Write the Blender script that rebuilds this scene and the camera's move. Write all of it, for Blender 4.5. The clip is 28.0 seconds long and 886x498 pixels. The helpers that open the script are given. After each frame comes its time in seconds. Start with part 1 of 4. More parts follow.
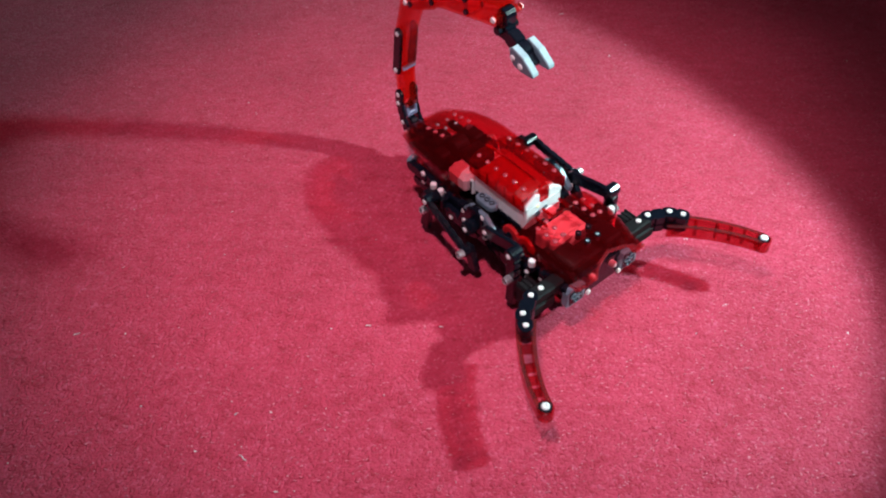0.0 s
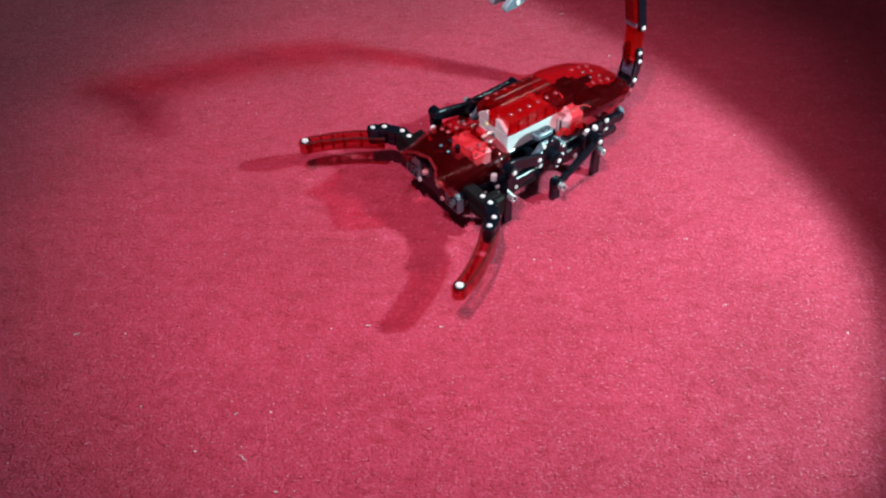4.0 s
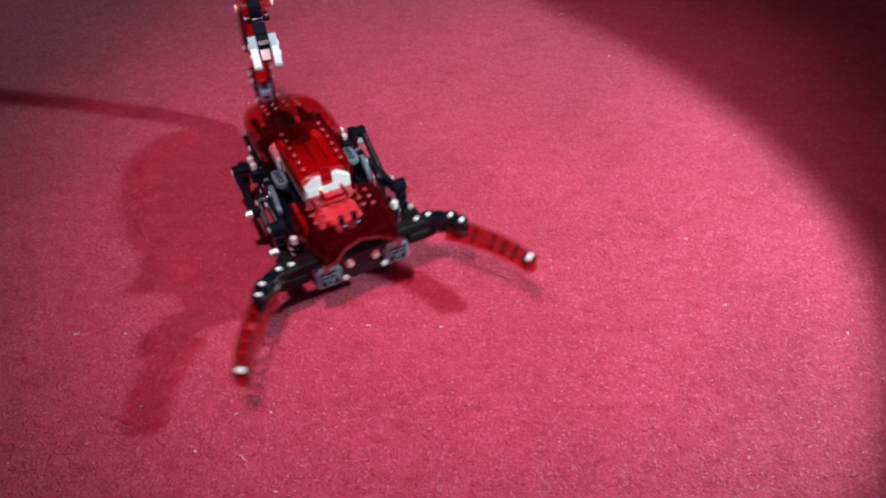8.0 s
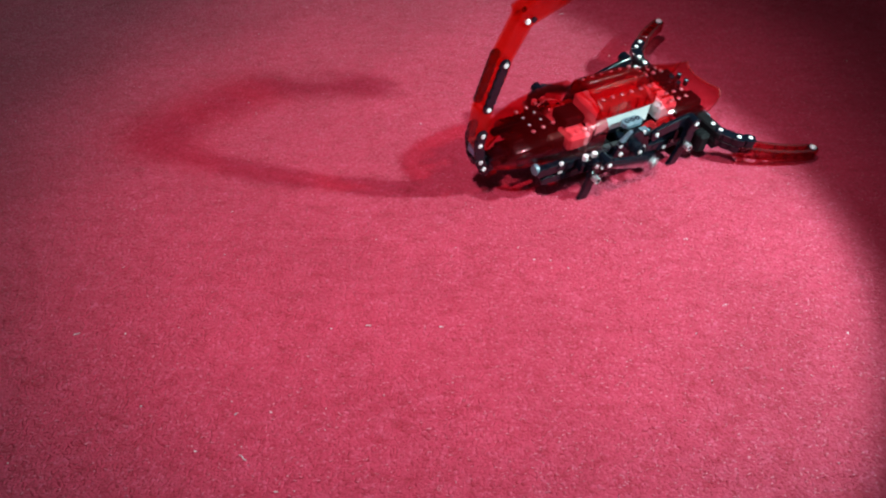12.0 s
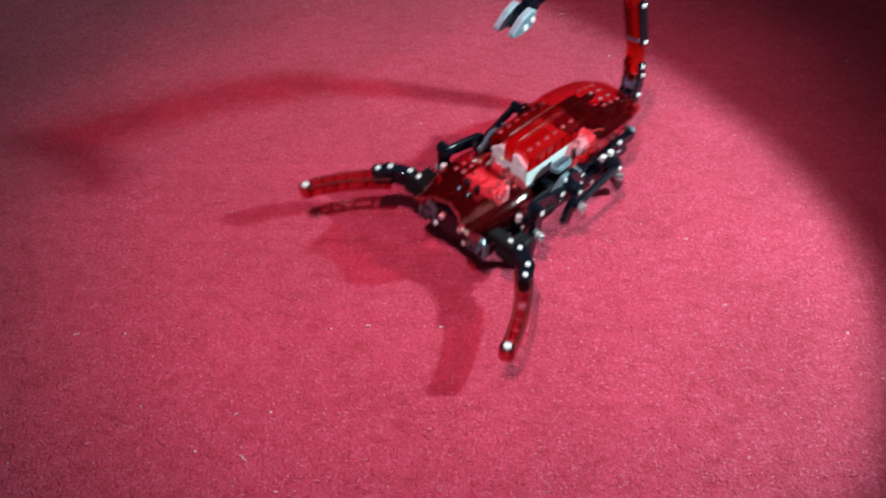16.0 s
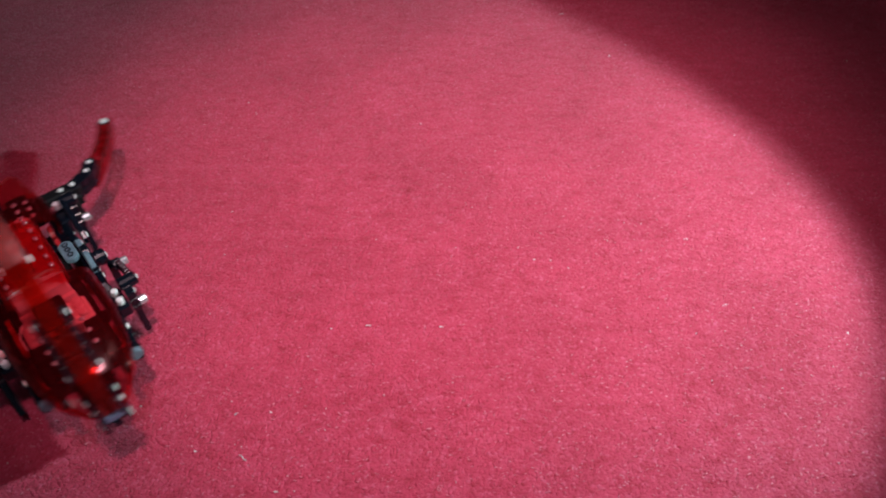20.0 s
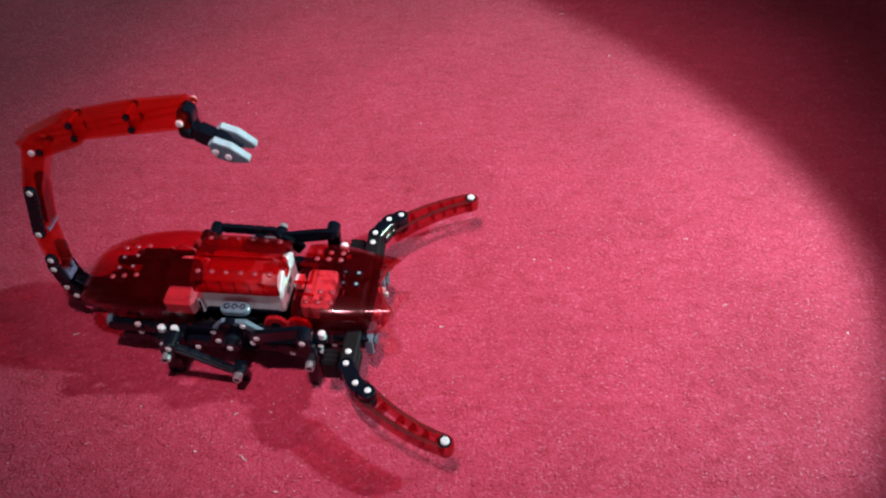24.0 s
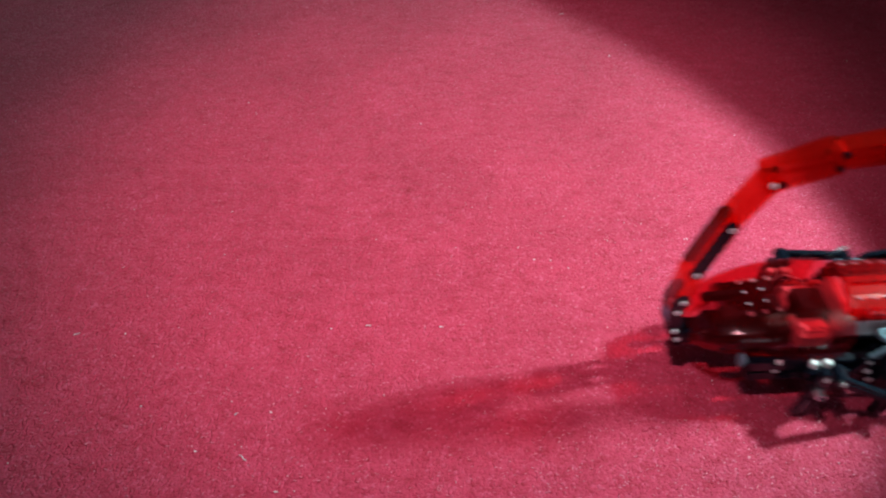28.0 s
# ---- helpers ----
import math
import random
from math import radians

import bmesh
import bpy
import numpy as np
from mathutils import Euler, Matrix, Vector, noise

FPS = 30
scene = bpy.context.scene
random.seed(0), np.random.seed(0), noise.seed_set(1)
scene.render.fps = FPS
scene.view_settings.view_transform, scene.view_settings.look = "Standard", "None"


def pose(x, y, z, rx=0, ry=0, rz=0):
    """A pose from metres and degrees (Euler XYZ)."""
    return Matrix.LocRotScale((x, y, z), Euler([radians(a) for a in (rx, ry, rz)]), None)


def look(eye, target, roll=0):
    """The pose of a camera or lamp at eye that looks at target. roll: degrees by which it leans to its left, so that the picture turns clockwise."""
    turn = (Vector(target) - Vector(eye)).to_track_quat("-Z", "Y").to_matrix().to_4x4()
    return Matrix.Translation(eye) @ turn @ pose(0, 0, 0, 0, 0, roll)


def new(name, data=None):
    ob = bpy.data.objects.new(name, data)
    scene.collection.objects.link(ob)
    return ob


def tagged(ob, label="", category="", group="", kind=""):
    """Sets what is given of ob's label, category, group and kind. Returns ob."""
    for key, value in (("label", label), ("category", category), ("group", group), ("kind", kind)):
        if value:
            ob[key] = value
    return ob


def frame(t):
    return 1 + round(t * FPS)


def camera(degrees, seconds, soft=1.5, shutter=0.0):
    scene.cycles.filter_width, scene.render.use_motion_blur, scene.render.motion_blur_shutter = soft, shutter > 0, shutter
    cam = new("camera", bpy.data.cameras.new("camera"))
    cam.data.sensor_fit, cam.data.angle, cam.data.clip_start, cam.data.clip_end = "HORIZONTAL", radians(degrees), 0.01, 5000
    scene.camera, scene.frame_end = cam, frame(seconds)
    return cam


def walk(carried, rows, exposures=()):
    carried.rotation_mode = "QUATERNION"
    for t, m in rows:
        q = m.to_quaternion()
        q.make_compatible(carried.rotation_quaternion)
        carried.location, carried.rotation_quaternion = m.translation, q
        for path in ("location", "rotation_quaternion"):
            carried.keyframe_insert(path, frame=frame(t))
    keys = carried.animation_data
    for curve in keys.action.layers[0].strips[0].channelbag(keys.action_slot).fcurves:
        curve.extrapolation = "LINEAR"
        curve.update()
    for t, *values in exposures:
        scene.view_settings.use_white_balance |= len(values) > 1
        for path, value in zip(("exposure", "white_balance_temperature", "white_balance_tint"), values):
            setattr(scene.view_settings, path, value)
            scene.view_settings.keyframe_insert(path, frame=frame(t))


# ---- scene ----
# ---- camera ----
cam = camera(58.094, 28.0, soft=2.1, shutter=1.0)
EYE = Vector((0.0, 0.0, 0.6078))
AIM = EYE + Vector((0.0, math.cos(radians(46.458)), -math.sin(radians(46.458))))
walk(cam, [(0.0, look(EYE, AIM, -1.005)), (28.0, look(EYE, AIM, -1.005))])

# ---- world and light ----
world = bpy.data.worlds.new("room_dark")
scene.world = world
world.use_nodes = True
world.node_tree.nodes["Background"].inputs[0].default_value = (1.0, 0.55, 0.55, 1)
world.node_tree.nodes["Background"].inputs[1].default_value = 0.03

spot = bpy.data.lights.new("reading_lamp_light", "SPOT")
spot.energy, spot.color = 42.5, (0.67, 1.0, 0.96)
spot.spot_size, spot.spot_blend, spot.shadow_soft_size = radians(77.4), 0.2, 0.024
new("reading_lamp_light", spot).matrix_world = look((0.731, 0.535, 0.562), (-0.50, 0.575, 0.0))

# a second lamp high over the camera, whose soft beam fades towards the far corners
over = bpy.data.lights.new("overhead_lamp_light", "SPOT")
over.energy, over.color, over.shadow_soft_size = 58.0, (1.0, 0.66, 0.74), 0.04
over.spot_size, over.spot_blend = radians(48.0), 1.0
new("overhead_lamp_light", over).matrix_world = look((-0.15, 0.22, 1.30), (-0.01, 0.68, 0.0))
# weak cool fill lamp added behind the camera, with no known source
back_fill = bpy.data.lights.new("back_fill_light", "AREA")
back_fill.shape, back_fill.size, back_fill.size_y, back_fill.energy, back_fill.color = "RECTANGLE", 1.3, 1.0, 7.4, (0.72, 0.88, 1.0)
new("back_fill_light", back_fill).matrix_world = look((0.0, -2.58, 1.35), (0.0, 0.6, 0.1))
# dim warm lamp added out of view, only to lift the ambient light
ambient_fill = bpy.data.lights.new("ambient_fill_light", "AREA")
ambient_fill.shape, ambient_fill.size, ambient_fill.energy, ambient_fill.color = "DISK", 0.6, 2.6, (1.0, 0.58, 0.56)
new("ambient_fill_light", ambient_fill).matrix_world = look((0.6, 0.9, 2.42), (0.4, 0.9, 0.0))
scene.view_settings.exposure = 0.0


# ---- materials ----
def material(name):
    m = bpy.data.materials.new(name)
    m.use_nodes = True
    nt = m.node_tree
    return m, nt, nt.nodes["Principled BSDF"]


def link(nt, a, b):
    nt.links.new(a, b)


def noise_tex(nt, scale, detail=3.0):
    co = nt.nodes.new("ShaderNodeTexCoord")
    n = nt.nodes.new("ShaderNodeTexNoise")
    n.inputs["Scale"].default_value, n.inputs["Detail"].default_value = scale, detail
    link(nt, co.outputs["Object"], n.inputs["Vector"])
    return n


def ramp(nt, fac, stops):
    r = nt.nodes.new("ShaderNodeValToRGB")
    r.color_ramp.elements[0].position, r.color_ramp.elements[0].color = stops[0][0], (*stops[0][1], 1)
    r.color_ramp.elements[1].position, r.color_ramp.elements[1].color = stops[-1][0], (*stops[-1][1], 1)
    for at, c in stops[1:-1]:
        e = r.color_ramp.elements.new(at)
        e.color = (*c, 1)
    link(nt, fac, r.inputs[0])
    return r


def plastic(name, colour, rough=0.35, vary=0.25, bump=0.15, metal=0.0, sheen=0.5):
    """Moulded plastic: slight mottling, fine scuffs in the gloss, a faint skin of bumps."""
    m, nt, p = material(name)
    n = noise_tex(nt, 90.0)
    dark = tuple(c * (1 - vary) for c in colour)
    link(nt, ramp(nt, n.outputs[0], [(0.3, dark), (0.7, colour)]).outputs[0], p.inputs["Base Color"])
    p.inputs["Specular IOR Level"].default_value = sheen
    s = noise_tex(nt, 420.0, 4.0)
    mr = nt.nodes.new("ShaderNodeMapRange")
    mr.inputs["To Min"].default_value, mr.inputs["To Max"].default_value = rough * 0.7, rough * 1.4
    link(nt, s.outputs[0], mr.inputs["Value"])
    link(nt, mr.outputs[0], p.inputs["Roughness"])
    b = nt.nodes.new("ShaderNodeBump")
    b.inputs["Strength"].default_value, b.inputs["Distance"].default_value = bump, 0.0004
    link(nt, s.outputs[0], b.inputs["Height"])
    link(nt, b.outputs[0], p.inputs["Normal"])
    p.inputs["Metallic"].default_value = metal
    return m


def clear_plastic(name, tint, body, solid, rough=0.07):
    """Tinted see-through plastic: light passes tinted, fine haze makes it partly solid, the skin is glossy."""
    m, nt, p = material(name)
    p.inputs["Base Color"].default_value = (*body, 1)
    p.inputs["Roughness"].default_value = 0.3
    tr = nt.nodes.new("ShaderNodeBsdfTransparent")
    tr.inputs[0].default_value = (*tint, 1)
    mix = nt.nodes.new("ShaderNodeMixShader")
    n = noise_tex(nt, 60.0, 4.0)
    mr = nt.nodes.new("ShaderNodeMapRange")
    mr.inputs["To Min"].default_value, mr.inputs["To Max"].default_value = solid * 0.6, solid * 1.4
    link(nt, n.outputs[0], mr.inputs["Value"])
    link(nt, mr.outputs[0], mix.inputs[0])
    # the haze scatters light to both sides
    tl = nt.nodes.new("ShaderNodeBsdfTranslucent")
    tl.inputs[0].default_value = (*body, 1)
    haze = nt.nodes.new("ShaderNodeMixShader")
    haze.inputs[0].default_value = 0.5
    link(nt, p.outputs[0], haze.inputs[1])
    link(nt, tl.outputs[0], haze.inputs[2])
    link(nt, tr.outputs[0], mix.inputs[1])
    link(nt, haze.outputs[0], mix.inputs[2])
    gl = nt.nodes.new("ShaderNodeBsdfGlossy")
    gl.inputs["Color"].default_value, gl.inputs["Roughness"].default_value = (1, 0.95, 0.97, 1), rough
    # gloss rises towards grazing angles alike on both sides of the thin wall
    lw = nt.nodes.new("ShaderNodeLayerWeight")
    lw.inputs["Blend"].default_value = 0.5
    pw = nt.nodes.new("ShaderNodeMath")
    pw.operation = "POWER"
    pw.inputs[1].default_value = 4.0
    link(nt, lw.outputs["Facing"], pw.inputs[0])
    fr = nt.nodes.new("ShaderNodeMapRange")
    fr.inputs["To Min"].default_value, fr.inputs["To Max"].default_value = 0.015, 0.6
    link(nt, pw.outputs[0], fr.inputs["Value"])
    wav = noise_tex(nt, 90.0, 3.0)
    bp = nt.nodes.new("ShaderNodeBump")
    bp.inputs["Strength"].default_value, bp.inputs["Distance"].default_value = 0.3, 0.0008
    link(nt, wav.outputs[0], bp.inputs["Height"])
    link(nt, bp.outputs[0], gl.inputs["Normal"])
    top = nt.nodes.new("ShaderNodeMixShader")
    link(nt, fr.outputs[0], top.inputs[0])
    link(nt, mix.outputs[0], top.inputs[1])
    link(nt, gl.outputs[0], top.inputs[2])
    link(nt, top.outputs[0], nt.nodes["Material Output"].inputs["Surface"])
    return m


BLACK = plastic("black_plastic", (0.004, 0.007, 0.014), 0.19, 0.25, 0.06)
CHAR = plastic("charcoal_plastic", (0.006, 0.01, 0.018), 0.22, 0.25, 0.08)
for _m in (BLACK, CHAR):
    _p = _m.node_tree.nodes["Principled BSDF"]
    _p.inputs["Specular IOR Level"].default_value = 0.42
MATTE = plastic("matte_black_plastic", (0.006, 0.007, 0.009), 0.6, sheen=0.2)
GREY = plastic("blue_grey_plastic", (0.14, 0.22, 0.28), 0.3)
BLADE = plastic("pale_grey_plastic", (0.38, 0.55, 0.62), 0.25)
WHITE = plastic("white_plastic", (0.86, 0.9, 0.94), 0.35, 0.06)
PIN = plastic("white_pin_plastic", (0.82, 0.85, 0.87), 0.25, 0.1)
CHROME = plastic("bright_metal", (0.74, 0.77, 0.82), 0.24, 0.1, 0.1, 0.7)
GEAR = plastic("red_gear_plastic", (0.5, 0.012, 0.02), 0.35)
GLOW, _, _p = material("status_light")
_p.inputs["Base Color"].default_value = (0.75, 0.75, 0.62, 1)
_p.inputs["Emission Color"].default_value, _p.inputs["Emission Strength"].default_value = (0.85, 0.9, 0.05, 1), 0.7
LED = plastic("pink_eye_plastic", (0.75, 0.4, 0.45), 0.15)
SHELL = clear_plastic("clear_red_shell", (0.965, 0.47, 0.51), (0.7, 0.008, 0.02), 0.036, 0.13)
COVER = clear_plastic("deep_red_cover", (0.84, 0.16, 0.19), (0.5, 0.004, 0.014), 0.16, 0.18)
TAILRED = clear_plastic("clear_orange_red_tail", (0.97, 0.46, 0.42), (0.9, 0.03, 0.014), 0.065, 0.12)
CLAWRED = clear_plastic("clear_red_claw", (0.8, 0.3, 0.33), (0.4, 0.008, 0.014), 0.09)
# paler than the shell, to paint in the highlight along its edges
RIM = clear_plastic("painted_shine_red_rim", (0.96, 0.5, 0.54), (0.62, 0.07, 0.1), 0.22, 0.32)
EDGE = clear_plastic("greyed_red_edge", (0.86, 0.5, 0.53), (0.34, 0.1, 0.12), 0.22, 0.2)
STUDRED = plastic("frosted_red_stud", (0.42, 0.05, 0.075), 0.2)
STUDRED.node_tree.nodes["Principled BSDF"].inputs["Specular IOR Level"].default_value = 1.0
LILAC = plastic("lilac_grey_plastic", (0.17, 0.17, 0.29), 0.3)


def carpet_material(name, per_island):
    m, nt, p = material(name)
    big = noise_tex(nt, 8.0, 8.0)
    fine = noise_tex(nt, 320.0, 3.0)
    if per_island:
        g = nt.nodes.new("ShaderNodeNewGeometry")
        pick = g.outputs["Random Per Island"]
    else:
        pick = fine.outputs[0]
    yarn = ramp(nt, pick, [(0.0, (0.42, 0.028, 0.067)), (0.15, (0.49, 0.037, 0.088)), (0.85, (0.54, 0.045, 0.108)), (1.0, (0.6, 0.085, 0.17))])
    wear = ramp(nt, big.outputs[0], [(0.32, (0.84, 0.76, 0.78)), (0.66, (1.0, 1.0, 1.0))])
    mul = nt.nodes.new("ShaderNodeMix")
    mul.data_type, mul.blend_type = "RGBA", "MULTIPLY"
    mul.inputs["Factor"].default_value = 1.0
    link(nt, yarn.outputs[0], mul.inputs["A"])
    link(nt, wear.outputs[0], mul.inputs["B"])
    # patches of matted yarn, deeper red or paler pink
    patch = noise_tex(nt, 80.0, 5.0)
    nap = nt.nodes.new("ShaderNodeMapping")
    nap.inputs["Scale"].default_value = (0.55, 1.0, 1.0)
    link(nt, patch.inputs["Vector"].links[0].from_socket, nap.inputs["Vector"])
    link(nt, nap.outputs[0], patch.inputs["Vector"])
    tone = ramp(nt, patch.outputs[0], [(0.3, (0.85, 0.66, 0.7)), (0.46, (0.98, 0.93, 0.95)), (0.56, (1.0, 1.02, 1.0)), (0.72, (1.05, 1.32, 1.24))])
    mul2 = nt.nodes.new("ShaderNodeMix")
    mul2.data_type, mul2.blend_type = "RGBA", "MULTIPLY"
    mul2.inputs["Factor"].default_value = 1.0
    link(nt, mul.outputs["Result"], mul2.inputs["A"])
    link(nt, tone.outputs[0], mul2.inputs["B"])
    link(nt, mul2.outputs["Result"], p.inputs["Base Color"])
    p.inputs["Roughness"].default_value = 0.85
    p.inputs["Specular IOR Level"].default_value = 0.25
    p.inputs["Sheen Weight"].default_value = 0.36
    p.inputs["Sheen Roughness"].default_value = 0.5
    p.inputs["Sheen Tint"].default_value = (1.0, 0.84, 0.94, 1)
    b = nt.nodes.new("ShaderNodeBump")
    b.inputs["Strength"].default_value, b.inputs["Distance"].default_value = 0.6, 0.002
    link(nt, fine.outputs[0], b.inputs["Height"])
    link(nt, b.outputs[0], p.inputs["Normal"])
    return m


CARPET = carpet_material("red_carpet_backing", False)
PILE = carpet_material("red_carpet_pile", True)
WALL = plastic("painted_wall", (0.3, 0.27, 0.25), 0.8, 0.1)
FIBRE = plastic("pale_pink_fibre", (0.72, 0.24, 0.33), 0.4)
LINT = plastic("pale_lint", (0.74, 0.74, 0.76), 0.8)

# ---- mesh tools (millimetres in, metres out) ----
MM = 0.001


def finish(name, bm, mat, parent, label="", at=None, smooth=False):
    me = bpy.data.meshes.new(name)
    bm.normal_update()
    bm.to_mesh(me)
    bm.free()
    me.materials.append(mat)
    if smooth:
        for f in me.polygons:
            f.use_smooth = True
        me.set_sharp_from_angle(angle=radians(45))
    return place(name, me, parent, label, at)


def place(name, me, parent, label="", at=None):
    ob = new(name, me)
    ob.parent = parent
    if at is not None:
        ob.matrix_basis = at
    if label:
        tagged(ob, label)
    return ob


def part(name, bm, material, parent, label="", at=None, smooth=False):
    return finish(name, bm, material, parent, label, at, smooth)


def mm(x, y, z, rx=0, ry=0, rz=0):
    return pose(x * MM, y * MM, z * MM, rx, ry, rz)


def bevel(bm, w, verts=None):
    edges = list(bm.edges)
    bmesh.ops.bevel(bm, geom=edges, offset=w * MM, segments=1, affect="EDGES", profile=0.5)


def box(x0, x1, y0, y1, z0, z1, b=0.8, bm=None):
    own = bmesh.new()
    m = Matrix.LocRotScale(((x0 + x1) / 2 * MM, (y0 + y1) / 2 * MM, (z0 + z1) / 2 * MM), None, (abs(x1 - x0) * MM, abs(y1 - y0) * MM, abs(z1 - z0) * MM))
    bmesh.ops.create_cube(own, size=1.0, matrix=m)
    if b:
        bevel(own, b)
    return join(bm, own)


def join(bm, own, m=None):
    if m is not None:
        bmesh.ops.transform(own, matrix=m, verts=own.verts)
    if bm is None:
        return own
    me = bpy.data.meshes.new("tmp")
    own.to_mesh(me)
    own.free()
    bm.from_mesh(me)
    bpy.data.meshes.remove(me)
    return bm


def prism(outline, z0, z1, m=None, b=0.6, bm=None):
    """Outline points (x, y) pulled from z0 to z1, edges rounded, moved by m."""
    own = bmesh.new()
    vs = [own.verts.new((x * MM, y * MM, z0 * MM)) for x, y in outline]
    f = own.faces.new(vs)
    ex = bmesh.ops.extrude_face_region(own, geom=[f])
    bmesh.ops.translate(own, vec=(0, 0, (z1 - z0) * MM), verts=[v for v in ex["geom"] if isinstance(v, bmesh.types.BMVert)])
    bmesh.ops.recalc_face_normals(own, faces=own.faces)
    if b:
        es = [e for e in own.edges if abs(e.verts[0].co.z - e.verts[1].co.z) < 1e-9]
        bmesh.ops.bevel(own, geom=es, offset=b * MM, segments=1, affect="EDGES", profile=0.5)
    return join(bm, own, m)


def slot(length, r, n=6):
    """A bar with round ends: from (0, 0) to (length, 0)."""
    pts = [(length + r * math.cos(a), r * math.sin(a)) for a in [-math.pi / 2 + math.pi * i / n for i in range(n + 1)]]
    pts += [(r * math.cos(a), r * math.sin(a)) for a in [math.pi / 2 + math.pi * i / n for i in range(n + 1)]]
    return pts


def beam(length, r, pitch=11.0):
    """A bar with round ends and shallow notches between its pin places."""
    k = max(1, round(length / pitch))
    if length < pitch * 0.8:
        return slot(length, r)
    half = [(-math.pi / 2 + math.pi * i / 6) for i in range(7)]
    pts = [(length + r * math.cos(a), r * math.sin(a)) for a in half]
    notch = []
    for i in range(k):
        u = (i + 0.5) * length / k
        notch += [(u - 1.3, r), (u - 0.5, r * 0.78), (u + 0.5, r * 0.78), (u + 1.3, r)]
    pts += notch[::-1]
    pts += [(r * math.cos(a + math.pi), r * math.sin(a + math.pi)) for a in half]
    pts += [(x, -y) for x, y in notch]
    return pts


# sideways plane: picture x stays x, picture y becomes z, pulled along y
SIDE = Matrix(((1, 0, 0, 0), (0, 0, -1, 0), (0, 1, 0, 0), (0, 0, 0, 1)))


def side_prism(outline, y0, y1, b=0.6, bm=None):
    """Outline in (x, z), pulled from y0 to y1."""
    return prism(outline, -y1, -y0, SIDE, b, bm)


def side_bar(x0, z0, x1, z1, y0, y1, r=6.0, bm=None, b=0.7):
    d, a = math.hypot(x1 - x0, z1 - z0), math.atan2(z1 - z0, x1 - x0)
    pts = [(x0 + x * math.cos(a) - y * math.sin(a), z0 + x * math.sin(a) + y * math.cos(a)) for x, y in (beam(d, r) if r > 4 else slot(d, r))]
    return side_prism(pts, y0, y1, b, bm)


def rod(p, q, r, n=12, bm=None, b=0.0):
    p, q = Vector(p) * MM, Vector(q) * MM
    own = bmesh.new()
    bmesh.ops.create_cone(own, cap_ends=True, segments=n, radius1=r * MM, radius2=r * MM, depth=(q - p).length)
    if b:
        es = [e for e in own.edges if abs(e.verts[0].co.z - e.verts[1].co.z) < 1e-9]
        bmesh.ops.bevel(own, geom=es, offset=b * MM, segments=1, affect="EDGES", profile=0.5)
    m = Matrix.Translation((p + q) / 2) @ (q - p).to_track_quat("Z", "Y").to_matrix().to_4x4()
    return join(bm, own, m)


def tube(p, q, r, hole, n=14, deep=3.0):
    """A round sleeve from p to q with a blind hole in its far end."""
    p, q = Vector(p) * MM, Vector(q) * MM
    d = (q - p).length
    own = bmesh.new()
    rings = [(r, 0), (r, d * 0.9), (r * 0.88, d), (hole, d), (hole, d - deep * MM)]
    loops = []
    for rad, z in rings:
        rad = rad * MM
        loops.append([own.verts.new((rad * math.cos(2 * math.pi * i / n), rad * math.sin(2 * math.pi * i / n), z)) for i in range(n)])
    for a, b2 in zip(loops, loops[1:]):
        for i in range(n):
            own.faces.new((a[i], a[(i + 1) % n], b2[(i + 1) % n], b2[i]))
    own.faces.new(loops[-1])
    own.faces.new(list(reversed(loops[0])))
    bmesh.ops.recalc_face_normals(own, faces=own.faces)
    return join(None, own, Matrix.Translation(p) @ (q - p).to_track_quat("Z", "Y").to_matrix().to_4x4())


def loft(sections, closed=False, thick=1.6, edge=0.0):
    """A shell over cross-sections, each a list of points (x, y, z)."""
    own = bmesh.new()
    loops = [[own.verts.new((x * MM, y * MM, z * MM)) for x, y, z in s] for s in sections]
    for a, b2 in zip(loops, loops[1:]):
        for i in range(len(a) - (0 if closed else 1)):
            j = (i + 1) % len(a)
            own.faces.new((a[i], b2[i], b2[j], a[j]))
    bmesh.ops.recalc_face_normals(own, faces=own.faces)
    if edge:
        inner = [e for e in own.edges if len(e.link_faces) == 2 and e.calc_face_angle(0) > 0.09]
        bmesh.ops.bevel(own, geom=inner, offset=edge * MM, segments=1, affect="EDGES", profile=0.5)
    if thick:
        bmesh.ops.solidify(own, geom=list(own.faces), thickness=thick * MM)
    return own


def pin_mesh():
    """A snap pin's head: a low button with a rounded rim and a dimple, facing +z."""
    own = bmesh.new()
    n, rings = 12, [(2.75, -1.0), (2.75, 0.7), (2.1, 1.25), (0.8, 1.25), (0.5, 0.9)]
    loops = [[own.verts.new((r * MM * math.cos(2 * math.pi * i / n), r * MM * math.sin(2 * math.pi * i / n), z * MM)) for i in range(n)] for r, z in rings]
    for a, b2 in zip(loops, loops[1:]):
        for i in range(n):
            own.faces.new((a[i], a[(i + 1) % n], b2[(i + 1) % n], b2[i]))
    own.faces.new(loops[-1])
    me = bpy.data.meshes.new("pin")
    own.to_mesh(me)
    own.free()
    me.materials.append(PIN)
    return me


PIN_ME = pin_mesh()


